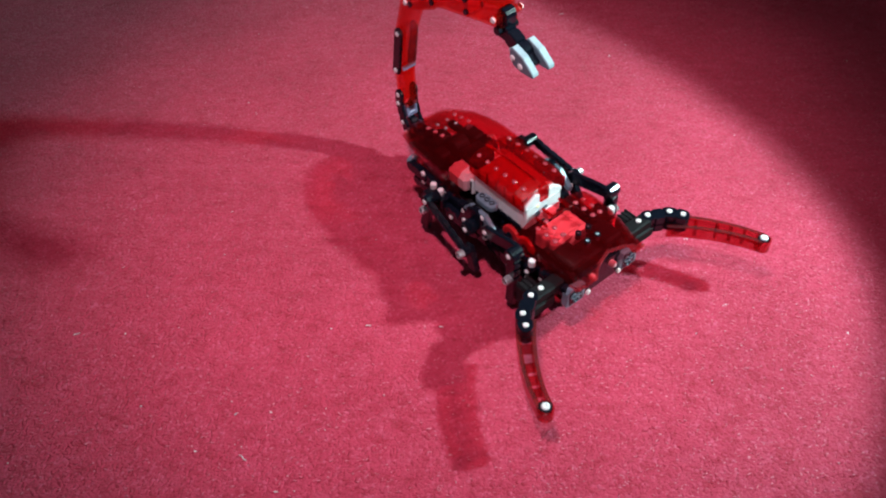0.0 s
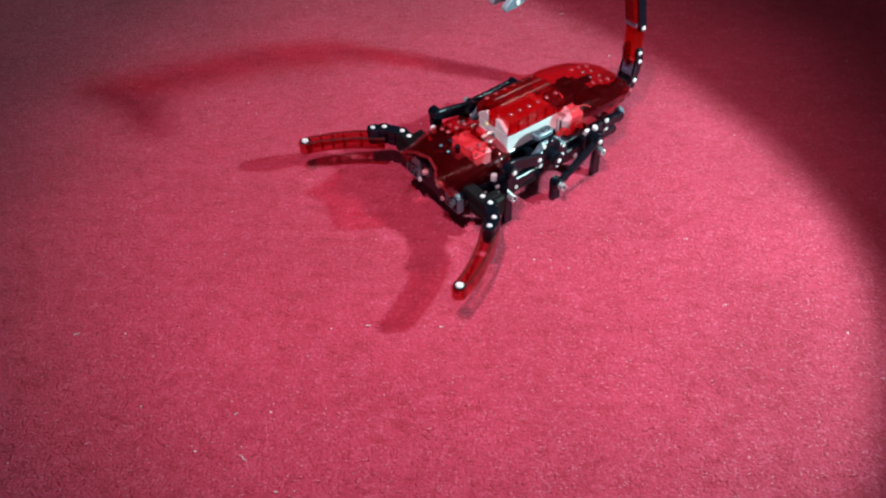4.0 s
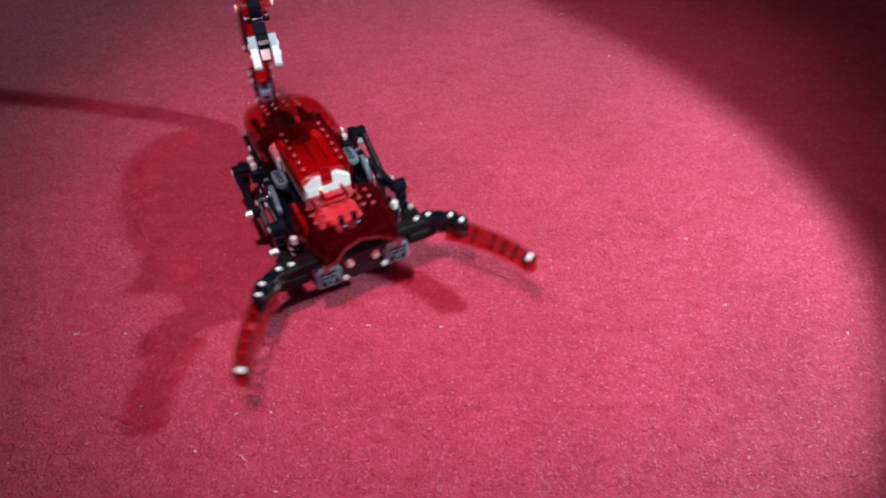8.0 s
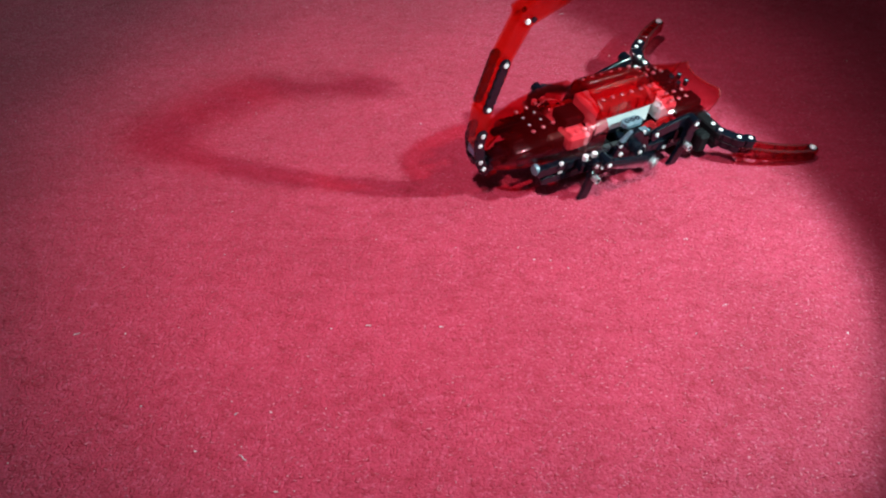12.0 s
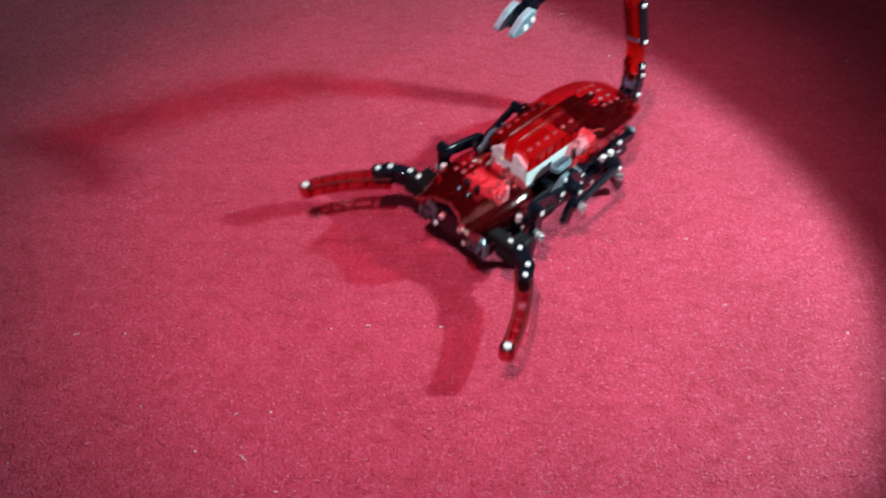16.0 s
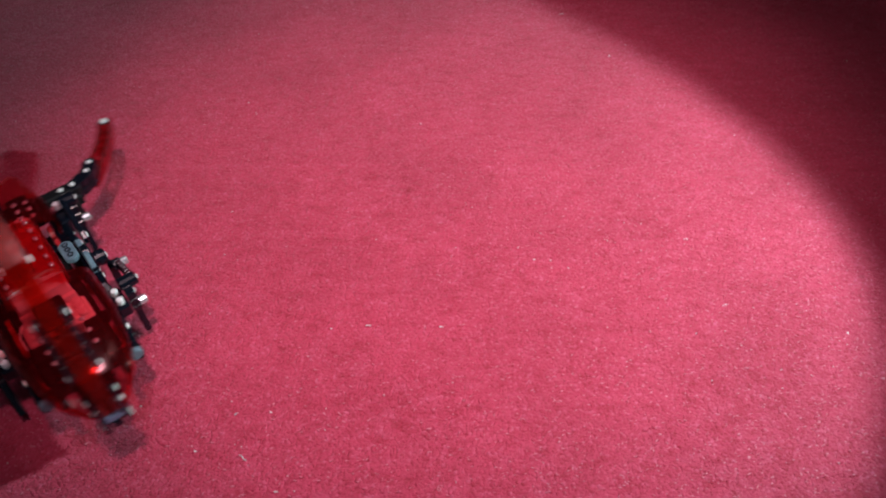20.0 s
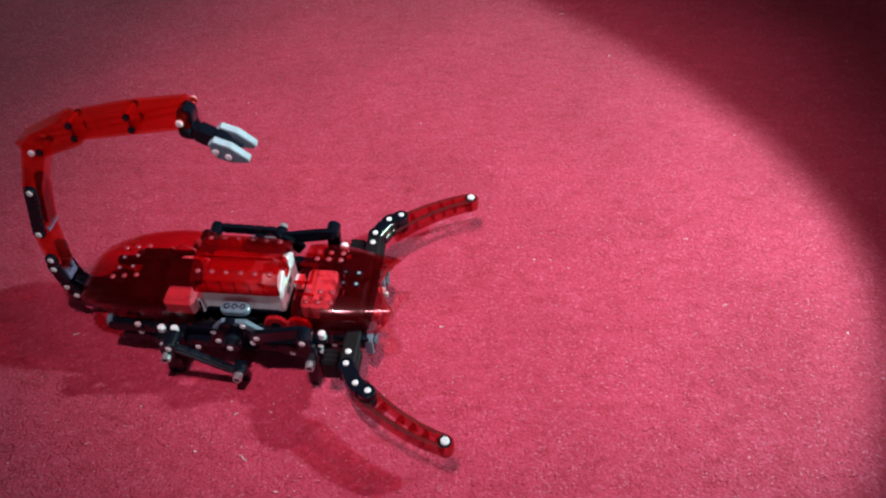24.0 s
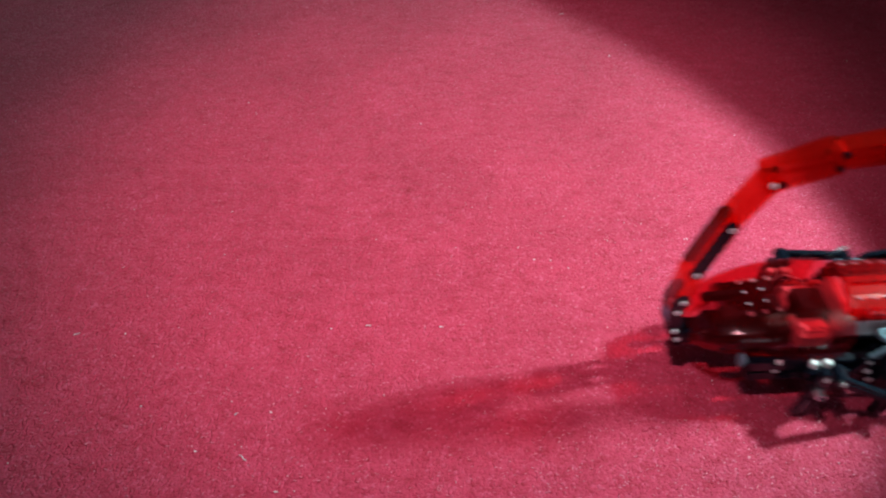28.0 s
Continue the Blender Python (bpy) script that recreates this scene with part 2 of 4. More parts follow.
def stud_mesh(mat, q0=1.0):
    """A low rounded stud on a shell."""
    own = bmesh.new()
    n, rings = 12, [(2.6 * q0, -0.2), (2.5 * q0, 0.5 * q0), (1.7 * q0, 1.0 * q0), (0.7 * q0, 1.15 * q0)]
    loops = [[own.verts.new((q * MM * math.cos(2 * math.pi * i / n), q * MM * math.sin(2 * math.pi * i / n), z * MM)) for i in range(n)] for q, z in rings]
    for a, b2 in zip(loops, loops[1:]):
        for i in range(n):
            own.faces.new((a[i], a[(i + 1) % n], b2[(i + 1) % n], b2[i]))
    own.faces.new(loops[-1])
    me = bpy.data.meshes.new("stud")
    own.to_mesh(me)
    own.free()
    me.materials.append(mat)
    for f in me.polygons:
        f.use_smooth = True
    return me


STUD_ME, WHITE_STUD_ME = stud_mesh(STUDRED), stud_mesh(BLADE, 0.66)


def pin(parent, x, y, z, way="up", name="pin", me=None):
    turn = {"up": (0, 0, 0), "left": (-90, 0, 0), "right": (90, 0, 0), "front": (0, 90, 0), "back": (0, -90, 0)}[way]
    return place(name, me or PIN_ME, parent, "", mm(x, y, z, *turn))


# ---- setting ----
def floor_and_room():
    bm = bmesh.new()
    bmesh.ops.create_grid(bm, x_segments=60, y_segments=60, size=2.6)
    for v in bm.verts:
        v.co.z = -0.0022 + 0.0006 * noise.noise(v.co * 3.0)
    ob = finish("floor", bm, CARPET, None)
    tagged(ob, "red short-pile carpet floor, slightly worn", "floor", kind="structure")
    for name, x0, x1, y0, y1, z0, z1 in (("wall_north", -2.6, 2.6, 2.6, 2.7, -0.01, 2.5),                                          ("wall_east", 2.6, 2.7, -2.7, 2.7, -0.01, 2.5), ("wall_west", -2.7, -2.6, -2.7, 2.7, -0.01, 2.5),
                                         ("ceiling", -2.7, 2.7, -2.7, 2.7, 2.5, 2.6)):
        w = finish(name, box(x0 * 1e3, x1 * 1e3, y0 * 1e3, y1 * 1e3, z0 * 1e3, z1 * 1e3, 0), WALL, None)
        tagged(w, "plain painted room surface round the carpet", "wall" if "wall" in name else "ceiling", kind="structure")
    # unseen wall; its opening and trim are made up to hold the fill lamp
    bm = bmesh.new()
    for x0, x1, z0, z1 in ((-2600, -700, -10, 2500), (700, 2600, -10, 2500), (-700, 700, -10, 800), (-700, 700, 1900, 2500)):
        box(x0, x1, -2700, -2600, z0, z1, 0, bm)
    tagged(finish("wall_south", bm, WALL, None), "plain painted room wall with an opening added for the fill lamp", "wall", kind="structure")
    fill_trim = new("fill_opening_1")
    fill_trim.location = (0.0, -2.65, 0.8)
    tagged(fill_trim, "white trim added, out of view, round the fill lamp's opening", "window", kind="structure")
    for name, x0, x1, z0, z1 in (("opening_sill", -700, 700, 0, 40), ("opening_head", -700, 700, 1060, 1100), ("opening_jamb", -700, -660, 40, 1060), ("opening_jamb", 660, 700, 40, 1060)):
        finish(name, box(x0, x1, -40, 40, z0, z1, 2.0), WHITE, fill_trim)


def carpet_pile():
    """Short yarn tufts over the part of the floor that is looked at."""
    rng = np.random.default_rng(7)
    step = 0.0024
    xs, ys = np.arange(-0.86, 0.86, step), np.arange(0.2, 1.3, step)
    gx, gy = np.meshgrid(xs, ys)
    keep = np.abs(gx) < 0.20 + 0.50 * gy + 0.05
    gx, gy = gx[keep], gy[keep]
    n = len(gx)
    gx = gx + rng.uniform(-0.45, 0.45, n) * step
    gy = gy + rng.uniform(-0.45, 0.45, n) * step
    w = rng.uniform(0.0019, 0.0028, n)
    top = rng.uniform(-0.0003, 0.0001, n)
    # the pile is coarser and more trodden on one side
    worn = 0.55 + 0.55 * np.clip((gx + 0.35) / 0.6, 0, 1)
    top *= worn
    # matted clumps: a coarse random lattice, read smoothly between its nodes
    for size, depth in ((0.0046, 0.00056), (0.011, 0.0004)):
        lat = rng.uniform(0, 1, (420, 300))
        u, v = (gx + 0.9) / size % 419, gy / size % 299
        iu, iv = u.astype(int), v.astype(int)
        fu, fv = u - iu, v - iv
        val = (lat[iu, iv] * (1 - fu) * (1 - fv) + lat[iu + 1, iv] * fu * (1 - fv) + lat[iu, iv + 1] * (1 - fu) * fv + lat[iu + 1, iv + 1] * fu * fv)
        top -= depth * worn * np.clip(0.32 - val, 0, 1) * 3.4
    # two combed lines that run away from the eye
    for x0, x1 in ((-0.092, -0.103), (-0.056, -0.06)):
        line = x0 + (x1 - x0) * (gy - 0.75) / 0.34
        top -= 0.0007 * np.exp(-(((gx - line) / 0.004) ** 2)) * (gy > 0.72)
    a = rng.uniform(0, 2 * np.pi, n)
    lean = rng.uniform(0.0, 0.0011, n)
    la = rng.uniform(0, 2 * np.pi, n)
    co = np.zeros((n, 5, 3), np.float32)
    for i in range(4):
        c, s = np.cos(a + i * np.pi / 2), np.sin(a + i * np.pi / 2)
        co[:, i, 0], co[:, i, 1], co[:, i, 2] = gx + w * c, gy + w * s, top - 0.0014
    co[:, 4, 0], co[:, 4, 1], co[:, 4, 2] = gx + lean * np.cos(la), gy + lean * np.sin(la), top
    tri = np.array([[0, 1, 4], [1, 2, 4], [2, 3, 4], [3, 0, 4]])
    faces = (tri[None] + 5 * np.arange(n)[:, None, None]).reshape(-1)
    me = bpy.data.meshes.new("carpet_pile")
    me.vertices.add(n * 5)
    me.vertices.foreach_set("co", co.reshape(-1))
    me.loops.add(len(faces))
    me.loops.foreach_set("vertex_index", faces.astype(np.int32))
    me.polygons.add(n * 4)
    me.polygons.foreach_set("loop_start", np.arange(0, n * 12, 3, dtype=np.int32))
    me.update(calc_edges=True)
    me.materials.append(PILE)
    tagged(new("carpet_pile", me), "short matted yarn tufts of the red carpet", "carpet", kind="stuff")


def lint():
    """Pale crumbs and threads caught in the pile."""
    rng = random.Random(4)

    def thread(length, r, bend):
        bm = bmesh.new()
        k = 5
        pts = [((i / k - 0.5) * length, bend * math.sin(i * 1.3), 0.4 * math.sin(i * 2.1)) for i in range(k + 1)]
        for p, q in zip(pts, pts[1:]):
            rod(p, q, r, 6, bm)
        return bm

    for x, y, length, turn in ((-0.073, 0.477, 5.0, 15), (-0.172, 0.338, 8.5, -38), (-0.185, 0.381, 3.0, 60), (0.178, 1.044, 5.0, 10), (0.23, 0.933, 4.5, 80), (-0.353, 0.473, 5.5, 35), (-0.003, 0.474, 3.5, 10)):
        ob = finish("lint_thread", thread(length, 0.45, 0.6), LINT, None, "", pose(x, y, 0.0008, 0, 0, turn))
        tagged(ob, "pale thread of lint caught in the red carpet", "lint", "lint on the carpet")
    bm = bmesh.new()
    clear = ((-0.245, 0.841), (-0.301, 0.842), (-0.342, 0.646), (0.354, 0.758), (-0.025, 0.791), (-0.071, 0.593), (0.079, 0.577), (-0.37, 0.337), (-0.271, 0.391), (0.276, 0.495),
             (0.174, 0.585), (-0.214, 0.345), (-0.109, 0.474), (-0.141, 0.307), (-0.154, 0.382), (0.257, 0.96), (0.545, 0.912), (0.258, 0.585), (0.094, 0.56), (0.111, 0.558),
             (0.128, 0.547), (-0.306, 0.472), (0.239, 0.461), (0.382, 0.458), (-0.128, 0.442), (-0.331, 0.559), (-0.232, 0.64))
    small = ((0.255, 0.585), (0.171, 0.587), (0.273, 0.494), (0.302, 0.491), (0.296, 0.477), (0.267, 0.463), (0.259, 0.446), (0.278, 0.446), (0.286, 0.441), (0.168, 0.43),
             (0.167, 0.424), (0.241, 0.407), (0.332, 0.411), (0.371, 0.449), (0.377, 0.445), (0.156, 0.47), (0.196, 0.464), (0.233, 0.569), (0.214, 0.609), (0.196, 0.612),
             (0.339, 0.584), (0.32, 0.552), (0.345, 0.494), (0.308, 0.418), (0.302, 0.398), (0.355, 0.42), (-0.185, 0.381), (-0.191, 0.394), (-0.155, 0.383), (-0.181, 0.351),
             (-0.175, 0.349), (-0.213, 0.345), (-0.139, 0.307), (-0.125, 0.307), (-0.106, 0.385), (-0.132, 0.321), (-0.055, 0.398), (-0.117, 0.408))
    for k, (x, y) in enumerate(clear + small):
        s = rng.uniform(0.7, 1.05) * MM * (0.85 if k < len(clear) else 0.6)
        bmesh.ops.create_icosphere(bm, subdivisions=1, radius=1.0, matrix=Matrix.LocRotScale((x, y, 0.0006), Euler((0.3, 0.2, rng.uniform(0, 3))), (s * 1.3, s, s * 0.7)))
    for i in range(150):
        y = rng.uniform(0.28, 1.1)
        x = rng.uniform(-1, 1) * (0.2 + 0.5 * y)
        if rng.random() < 0.45 and not (x > 0.05 or y < 0.5):
            continue
        s = rng.choice((0.2, 0.25, 0.34, 0.5)) * rng.uniform(0.9, 1.2) * MM
        m = Matrix.LocRotScale((x, y, 0.0004), Euler((rng.uniform(0, 3), rng.uniform(0, 3), rng.uniform(0, 3))), (s * rng.uniform(1, 2.4), s, s * 0.7))
        bmesh.ops.create_icosphere(bm, subdivisions=1, radius=1.0, matrix=m)
    tagged(finish("lint_specks", bm, LINT, None), "tiny pale crumbs scattered in the carpet", "lint", kind="stuff")


def fibres():
    """Loose pale fibre ends and painted glints out of the pile, denser towards +x."""
    rng = np.random.default_rng(11)
    n = 10000
    y = rng.uniform(0.26, 1.1, n)
    x = rng.uniform(-1, 1, n) * (0.2 + 0.5 * y)
    dense = 0.15 + 0.75 * np.clip((x + 0.05) / 0.3, 0, 1) * np.clip((0.95 - y) / 0.3, 0, 1) + 0.35 * (y < 0.45)
    keep = rng.uniform(0, 1, n) < dense
    x, y = x[keep], y[keep]
    n = len(x)
    # most lie with the nap, across the room
    a = rng.normal(0, 0.55, n)
    half, wide = rng.uniform(0.0005, 0.0022, n), rng.uniform(0.0002, 0.00055, n)
    c, s = np.cos(a), np.sin(a)
    tilt = rng.uniform(-0.0004, 0.0006, n)
    co = np.zeros((n, 5, 3), np.float32)
    for i, (u, v, w) in enumerate(((-1, 0, -1), (1, 0, 1), (0, 1, 0), (0, -1, 0), (0, 0, 0))):
        co[:, i, 0], co[:, i, 1] = x + u * half * c - v * wide * s, y + u * half * s + v * wide * c
        co[:, i, 2] = 0.0002 + w * tilt + (wide if i == 4 else 0)
    tri = np.array([[0, 3, 4], [3, 1, 4], [1, 2, 4], [2, 0, 4]])
    faces = (tri[None] + 5 * np.arange(n)[:, None, None]).reshape(-1)
    me = bpy.data.meshes.new("carpet_fibres_and_glints")
    me.vertices.add(n * 5)
    me.vertices.foreach_set("co", co.reshape(-1))
    me.loops.add(len(faces))
    me.loops.foreach_set("vertex_index", faces.astype(np.int32))
    me.polygons.add(n * 4)
    me.polygons.foreach_set("loop_start", np.arange(0, n * 12, 3, dtype=np.int32))
    me.update(calc_edges=True)
    me.materials.append(FIBRE)
    tagged(new("carpet_fibres_and_glints", me), "pale pink loose fibre ends and painted glints in the red carpet", "carpet", kind="stuff")

# ---- the robot ----
def side_rail(robot, s):
    """A long black beam with its round holes, and grey corner sockets at both ends."""
    y0, y1 = (38, 46) if s > 0 else (-46, -38)
    out = 46 * s
    rail = part("side_rail", side_bar(-92, 45, 138, 45, y0, y1, 6.2), BLACK, robot)
    for x in (-68, -55, 8, 60, 112):
        part("boss", rod((x, out, 45), (x, out + 1.2 * s, 45), 4.6, 12), CHAR, rail)
    way = "left" if s > 0 else "right"
    for x, z in ((-68, 51), (-68, 40), (-43, 47), (-30, 48), (128, 50), (112, 40)):
        pin(rail, x, out, z, way)
    part("rear_disc", rod((-99, 39 * s, 47), (-94, 39 * s, 47), 6.6, 16, None, 0.9), GREY, robot, "blue-grey end disc")
    turn = Matrix(((0, 0, 1, 0), (1, 0, 0, 0), (0, 1, 0, 0), (0, 0, 0, 1)))
    panel = part("front_panel", prism([(23 * s, 27), (45 * s, 27), (47 * s, 31), (46 * s, 47), (42 * s, 50), (26 * s, 50), (22 * s, 45)], 139.5, 146.5, turn, 1.0), GREY, robot, "blue-grey corner panel with three round holes")
    part("panel_face", prism([(26 * s, 30), (43 * s, 30), (43.5 * s, 46), (28 * s, 46.6)], 146.3, 147.0, turn, 0.2), CHAR, panel)
    for k in range(3):
        part("hole_ring", tube((146, (34.6 + 4.6 * math.cos(k * 2.09 + 0.5)) * s, 38.4 + 4.6 * math.sin(k * 2.09 + 0.5)), (148.2, (34.6 + 4.6 * math.cos(k * 2.09 + 0.5)) * s, 38.4 + 4.6 * math.sin(k * 2.09 + 0.5)), 3.6, 2.5, 12, 1.8), GREY, panel)
    pin(panel, 148, 20 * s, 33, "front")
    low = part("lower_rail", side_bar(-84, 30, 122, 30, y0 + 1, y1 - 1, 5.6), CHAR, robot)
    for x in (-60, -20, 20, 60, 100):
        part("boss", rod((x, out - s, 30), (x, out + 0.4 * s, 30), 3.6, 10), BLACK, low)


def chassis(robot):
    for s in (1, -1):
        side_rail(robot, s)
    part("base_plate", prism([(-66, -22), (108, -22), (118, -16), (118, 16), (108, 22), (-66, 22), (-74, 14), (-74, -14)], 19, 24, None, 1.0), BLACK, robot)
    for x in (-84, -34, 30, 72, 124):
        part("cross_beam", box(x - 5, x + 5, -38, 38, 33, 43, 1.2), CHAR, robot)
    part("rear_block", box(-118, -88, -16, 16, 34, 50, 2.0), BLACK, robot)
    # added block: stands for black parts and shade under the body
    part("dark_belly_fill", box(-64, 104, -35, 35, 23.5, 32.6, 2.0), MATTE, robot)
    part("skid", box(-60, -20, -14, 14, 10, 19, 2.0), BLACK, robot)
    plate = part("front_plate", box(138, 143, -27, 27, 24, 54, 1.2), BLACK, robot)
    for y in (-13, 13):
        part("eye", rod((142, y, 46), (149, y, 46.6), 3.4, 14, None, 1.2), LED, plate, "glossy pale pink eye lens")
    part("chin_beam", box(128, 139, -40, 40, 27, 37, 1.4), CHAR, robot)


def motors(robot):
    def motor(name, x0, x1, y0, y1, top):
        m = part(name, box(x0, x1, y0, y1, 46, top, 2.8), WHITE, robot, "white motor housing under the red shell")
        part("motor_cap", box(x0 + 3, x1 - 3, y0 + 3, y1 - 3, top, top + 1.5, 1.4), WHITE, m)
        for k in range(3):
            x = x0 + 6 + k * (x1 - x0 - 12) / 2
            for y in (y0 + 8, y1 - 8):
                part("cap_stud", rod((x, y, top + 1), (x, y, top + 3.4), 3.4, 12, None, 0.6), WHITE, m)
    motor("front_motor", 79, 107, -25, 19, 66)
    for s in (1, -1):
        motor("rear_motor", -48, -19, 2.5 if s > 0 else -29, 29 if s > 0 else -2.5, 64)
    part("gear_case", box(-49, -18, -2.2, 2.2, 42, 70, 1.0), MATTE, robot)
    for x0, x1, top in ((66.5, 71, 54), (-16.5, -12, 60)):
        part("gap_block", box(x0, x1, -19, 19, 40, top, 1.0), BLACK, robot)
    for s in (1, -1):
        plate = part("connector_plate", box(-16.5, -12, 12 * s if s > 0 else -25, 25 if s > 0 else 12 * s, 46, 67, 1.4), WHITE, robot, "white plug plate beside the battery")
        part("plug_wire", rod((-14.2, 25.6 * s, 48), (-13.2, 25.6 * s, 64), 0.8, 6), BLACK, plate)
        part("front_wire", rod((70, 9 * s, 50), (73, 17 * s, 66), 0.8, 6), BLACK, robot)
    part("top_plug", box(72, 80, -9, 3, 68, 77, 1.0), WHITE, robot, "white plug seen through the head's window")
    for x, tilt in ((12, 0), (-14, 10)):
        wire = bmesh.new()
        for y in (-6, 0, 6):
            rod((x - 9, y, 60), (x + 2, y + 2, 66), 1.1, 6, wire)
        part("cable", wire, BLACK, robot)


def loose_wire(robot):
    pts = [(-22, 20, 68), (-32, 27, 74), (-44, 31, 75), (-54, 31, 68)]
    bm = bmesh.new()
    for p, q in zip(pts, pts[1:]):
        rod(p, q, 0.7, 6, bm)
    part("wire", bm, PIN, robot, "thin pale wire")


def battery(robot):
    case = part("battery_case", box(-11, 65, -24, 24, 52, 80, 2.2), WHITE, robot, "white battery box")
    part("case_foot", box(-8, 60, -25.5, 25.5, 50, 56, 1.2), CHAR, case)
    part("status_light", rod((64.6, -8, 76), (65.6, -8, 76), 1.5, 10), GLOW, case, "small yellow status light")
    part("socket_hole", rod((64.6, 2, 68), (65.5, 2, 68), 3.2, 14), GREY, case)
    part("button", rod((64.6, -8, 66), (66.2, -8, 66), 3.6, 16, None, 0.6), GREY, case, "grey oval button")
    turn = Matrix(((0, 0, 1, 0), (1, 0, 0, 0), (0, 1, 0, 0), (0, 0, 0, 1)))
    for s in (1, -1):
        part("end_gable", prism([(5.4 * s, 79), (24 * s, 79), (23 * s, 82.5), (11 * s, 91), (5.4 * s, 89.5)], 60.5, 65.2, turn, 0.7), WHITE, case)
    part("cover_nose", prism([(-5, 79.5), (5, 79.5), (5.6, 92), (4, 97.5), (-4, 97.5), (-5.6, 92)], 61, 66.2, turn, 0.8), COVER, case, "deep red clear nose of the cover")
    # the cover: side skirts, sloped shoulders and a raised centre strip
    prof = [(-26.4, 78), (-27.6, 95.5), (-18, 100.2), (-6.5, 101.5), (-5, 104), (5, 104), (6.5, 101.5), (18, 100.2), (27.6, 95.5), (26.4, 78)]
    secs = []
    for x, k, dz in ((-15, 0.93, -2.4), (-13, 1.0, 0), (20, 1.0, 0.8), (52, 1.0, 0), (63.8, 0.97, -3.0)):
        secs.append([(x, y * k, z + (dz if z > 90 else 0)) for y, z in prof])
    cover = part("battery_cover", loft(secs, False, 1.8, 0.8), COVER, robot, "deep red clear snap-on cover")
    for s in (1, -1):
        for k in range(6):
            pin(cover, -7 + 12.8 * k, 19.4 * s, 99.6, "up", "stud", STUD_ME)
        for k in range(7):
            part("rib", box(-13.4 + 12.8 * k, -12.6 + 12.8 * k, 26.6 * s - 0.9, 26.6 * s + 1.6, 80, 93, 0.3), COVER, cover)
    for y in (-6, 6):
        part("ridge_line", box(-9, 58, y - 0.9, y + 0.9, 102.6, 105.2, 0.5), COVER, cover)


def shell_rim(shell, secs):
    """The thick lower edge of a shell, one strip on either side."""
    for k in (0, -1):
        ring = []
        for s in secs:
            x, y, z = s[k]
            ring.append([(x, y - 1.3, z - 1.2), (x, y + 1.3, z - 1.2), (x, y + 1.3, z + 1.0), (x, y - 1.3, z + 1.0)])
        # the strip's pale colour stands for the bright line on the edge
        part("shell_rim", loft(ring, True, 0), RIM, shell, "thick red lower edge, paled for its line of shine")


def abdomen(robot):
    """The rear shell: a faceted clear dome, narrowing to the tail."""
    secs = []
    for x, low, w, wt, z0, z1 in ((-12, 42, 45, 22, 50, 91), (-40, 42, 46.5, 22, 49, 90.5), (-62, 40, 46, 21, 49, 88), (-84, 35, 43.5, 20, 48, 84), (-104, 28, 39, 19, 45, 78), (-119, 21, 34, 18, 42, 72), (-127, 15, 28, 15, 40, 65), (-132, 12, 20, 10, 40, 55)):
        h1 = z1 - z0
        secs.append([(x, -low, z0), (x, -(low * 0.35 + w * 0.65), z0 + h1 * 0.4), (x, -w, z0 + h1 * 0.72), (x, -(w * 0.72 + wt * 0.28), z1 - 3.5), (x, -wt, z1), (x, 0, z1 + 0.4), (x, wt, z1), (x, w * 0.72 + wt * 0.28, z1 - 3.5), (x, w, z0 + h1 * 0.72), (x, low * 0.35 + w * 0.65, z0 + h1 * 0.4), (x, low, z0)])
    shell = part("rear_shell", loft(secs, False, 1.6, 1.0), SHELL, robot, "clear red faceted abdomen shell", None, True)
    shell_rim(shell, secs)
    end = secs[-1]
    own = bmesh.new()
    own.faces.new([own.verts.new((x * MM, y * MM, z * MM)) for x, y, z in end])
    bmesh.ops.solidify(own, geom=list(own.faces), thickness=1.5 * MM)
    part("end_wall", own, SHELL, shell)
    for x in (-90, -76):
        for y in (-6.4, 6.4):
            pin(shell, x, y, 81.7 if x < -80 else 85.0, "up", "stud", WHITE_STUD_ME)
    for x in (-92, -80, -68):
        for s in (1, -1):
            pin(shell, x, 17.5 * s, 82.0 + (x + 92) * 0.19, "up", "stud", STUD_ME)
    for x, y in ((-98, 4),):
        part("inner_block", box(x - 8, x + 8, y - 8, y + 8, 46, 60, 2.0), MATTE, robot)
    for s in (1, -1):
        part("inner_beam", side_bar(-110, 53, -64, 56, 27 * s - 3, 27 * s + 3, 4.4), MATTE, robot)
    part("tray", prism([(-14, -24), (-14, 24), (-44, 23), (-66, 22), (-88, 19), (-108, 14), (-124, 10), (-124, -10), (-108, -14), (-88, -19), (-66, -22), (-44, -23)], 46.5, 49, None, 0.6), MATTE, robot, "black tray under the abdomen shell")
    for x, y in ((-64, 23), (-64, -23)):
        part("inner_block", box(x - 8, x + 8, y - 7, y + 7, 50, 72, 2.0), MATTE, robot)
    part("inner_deck", box(-47, -20, -13, 13, 66, 79, 2.0), MATTE, robot)
    part("inner_gear", rod((-66, -9, 66), (-66, 9, 66), 11, 20, None, 1.0), MATTE, robot)


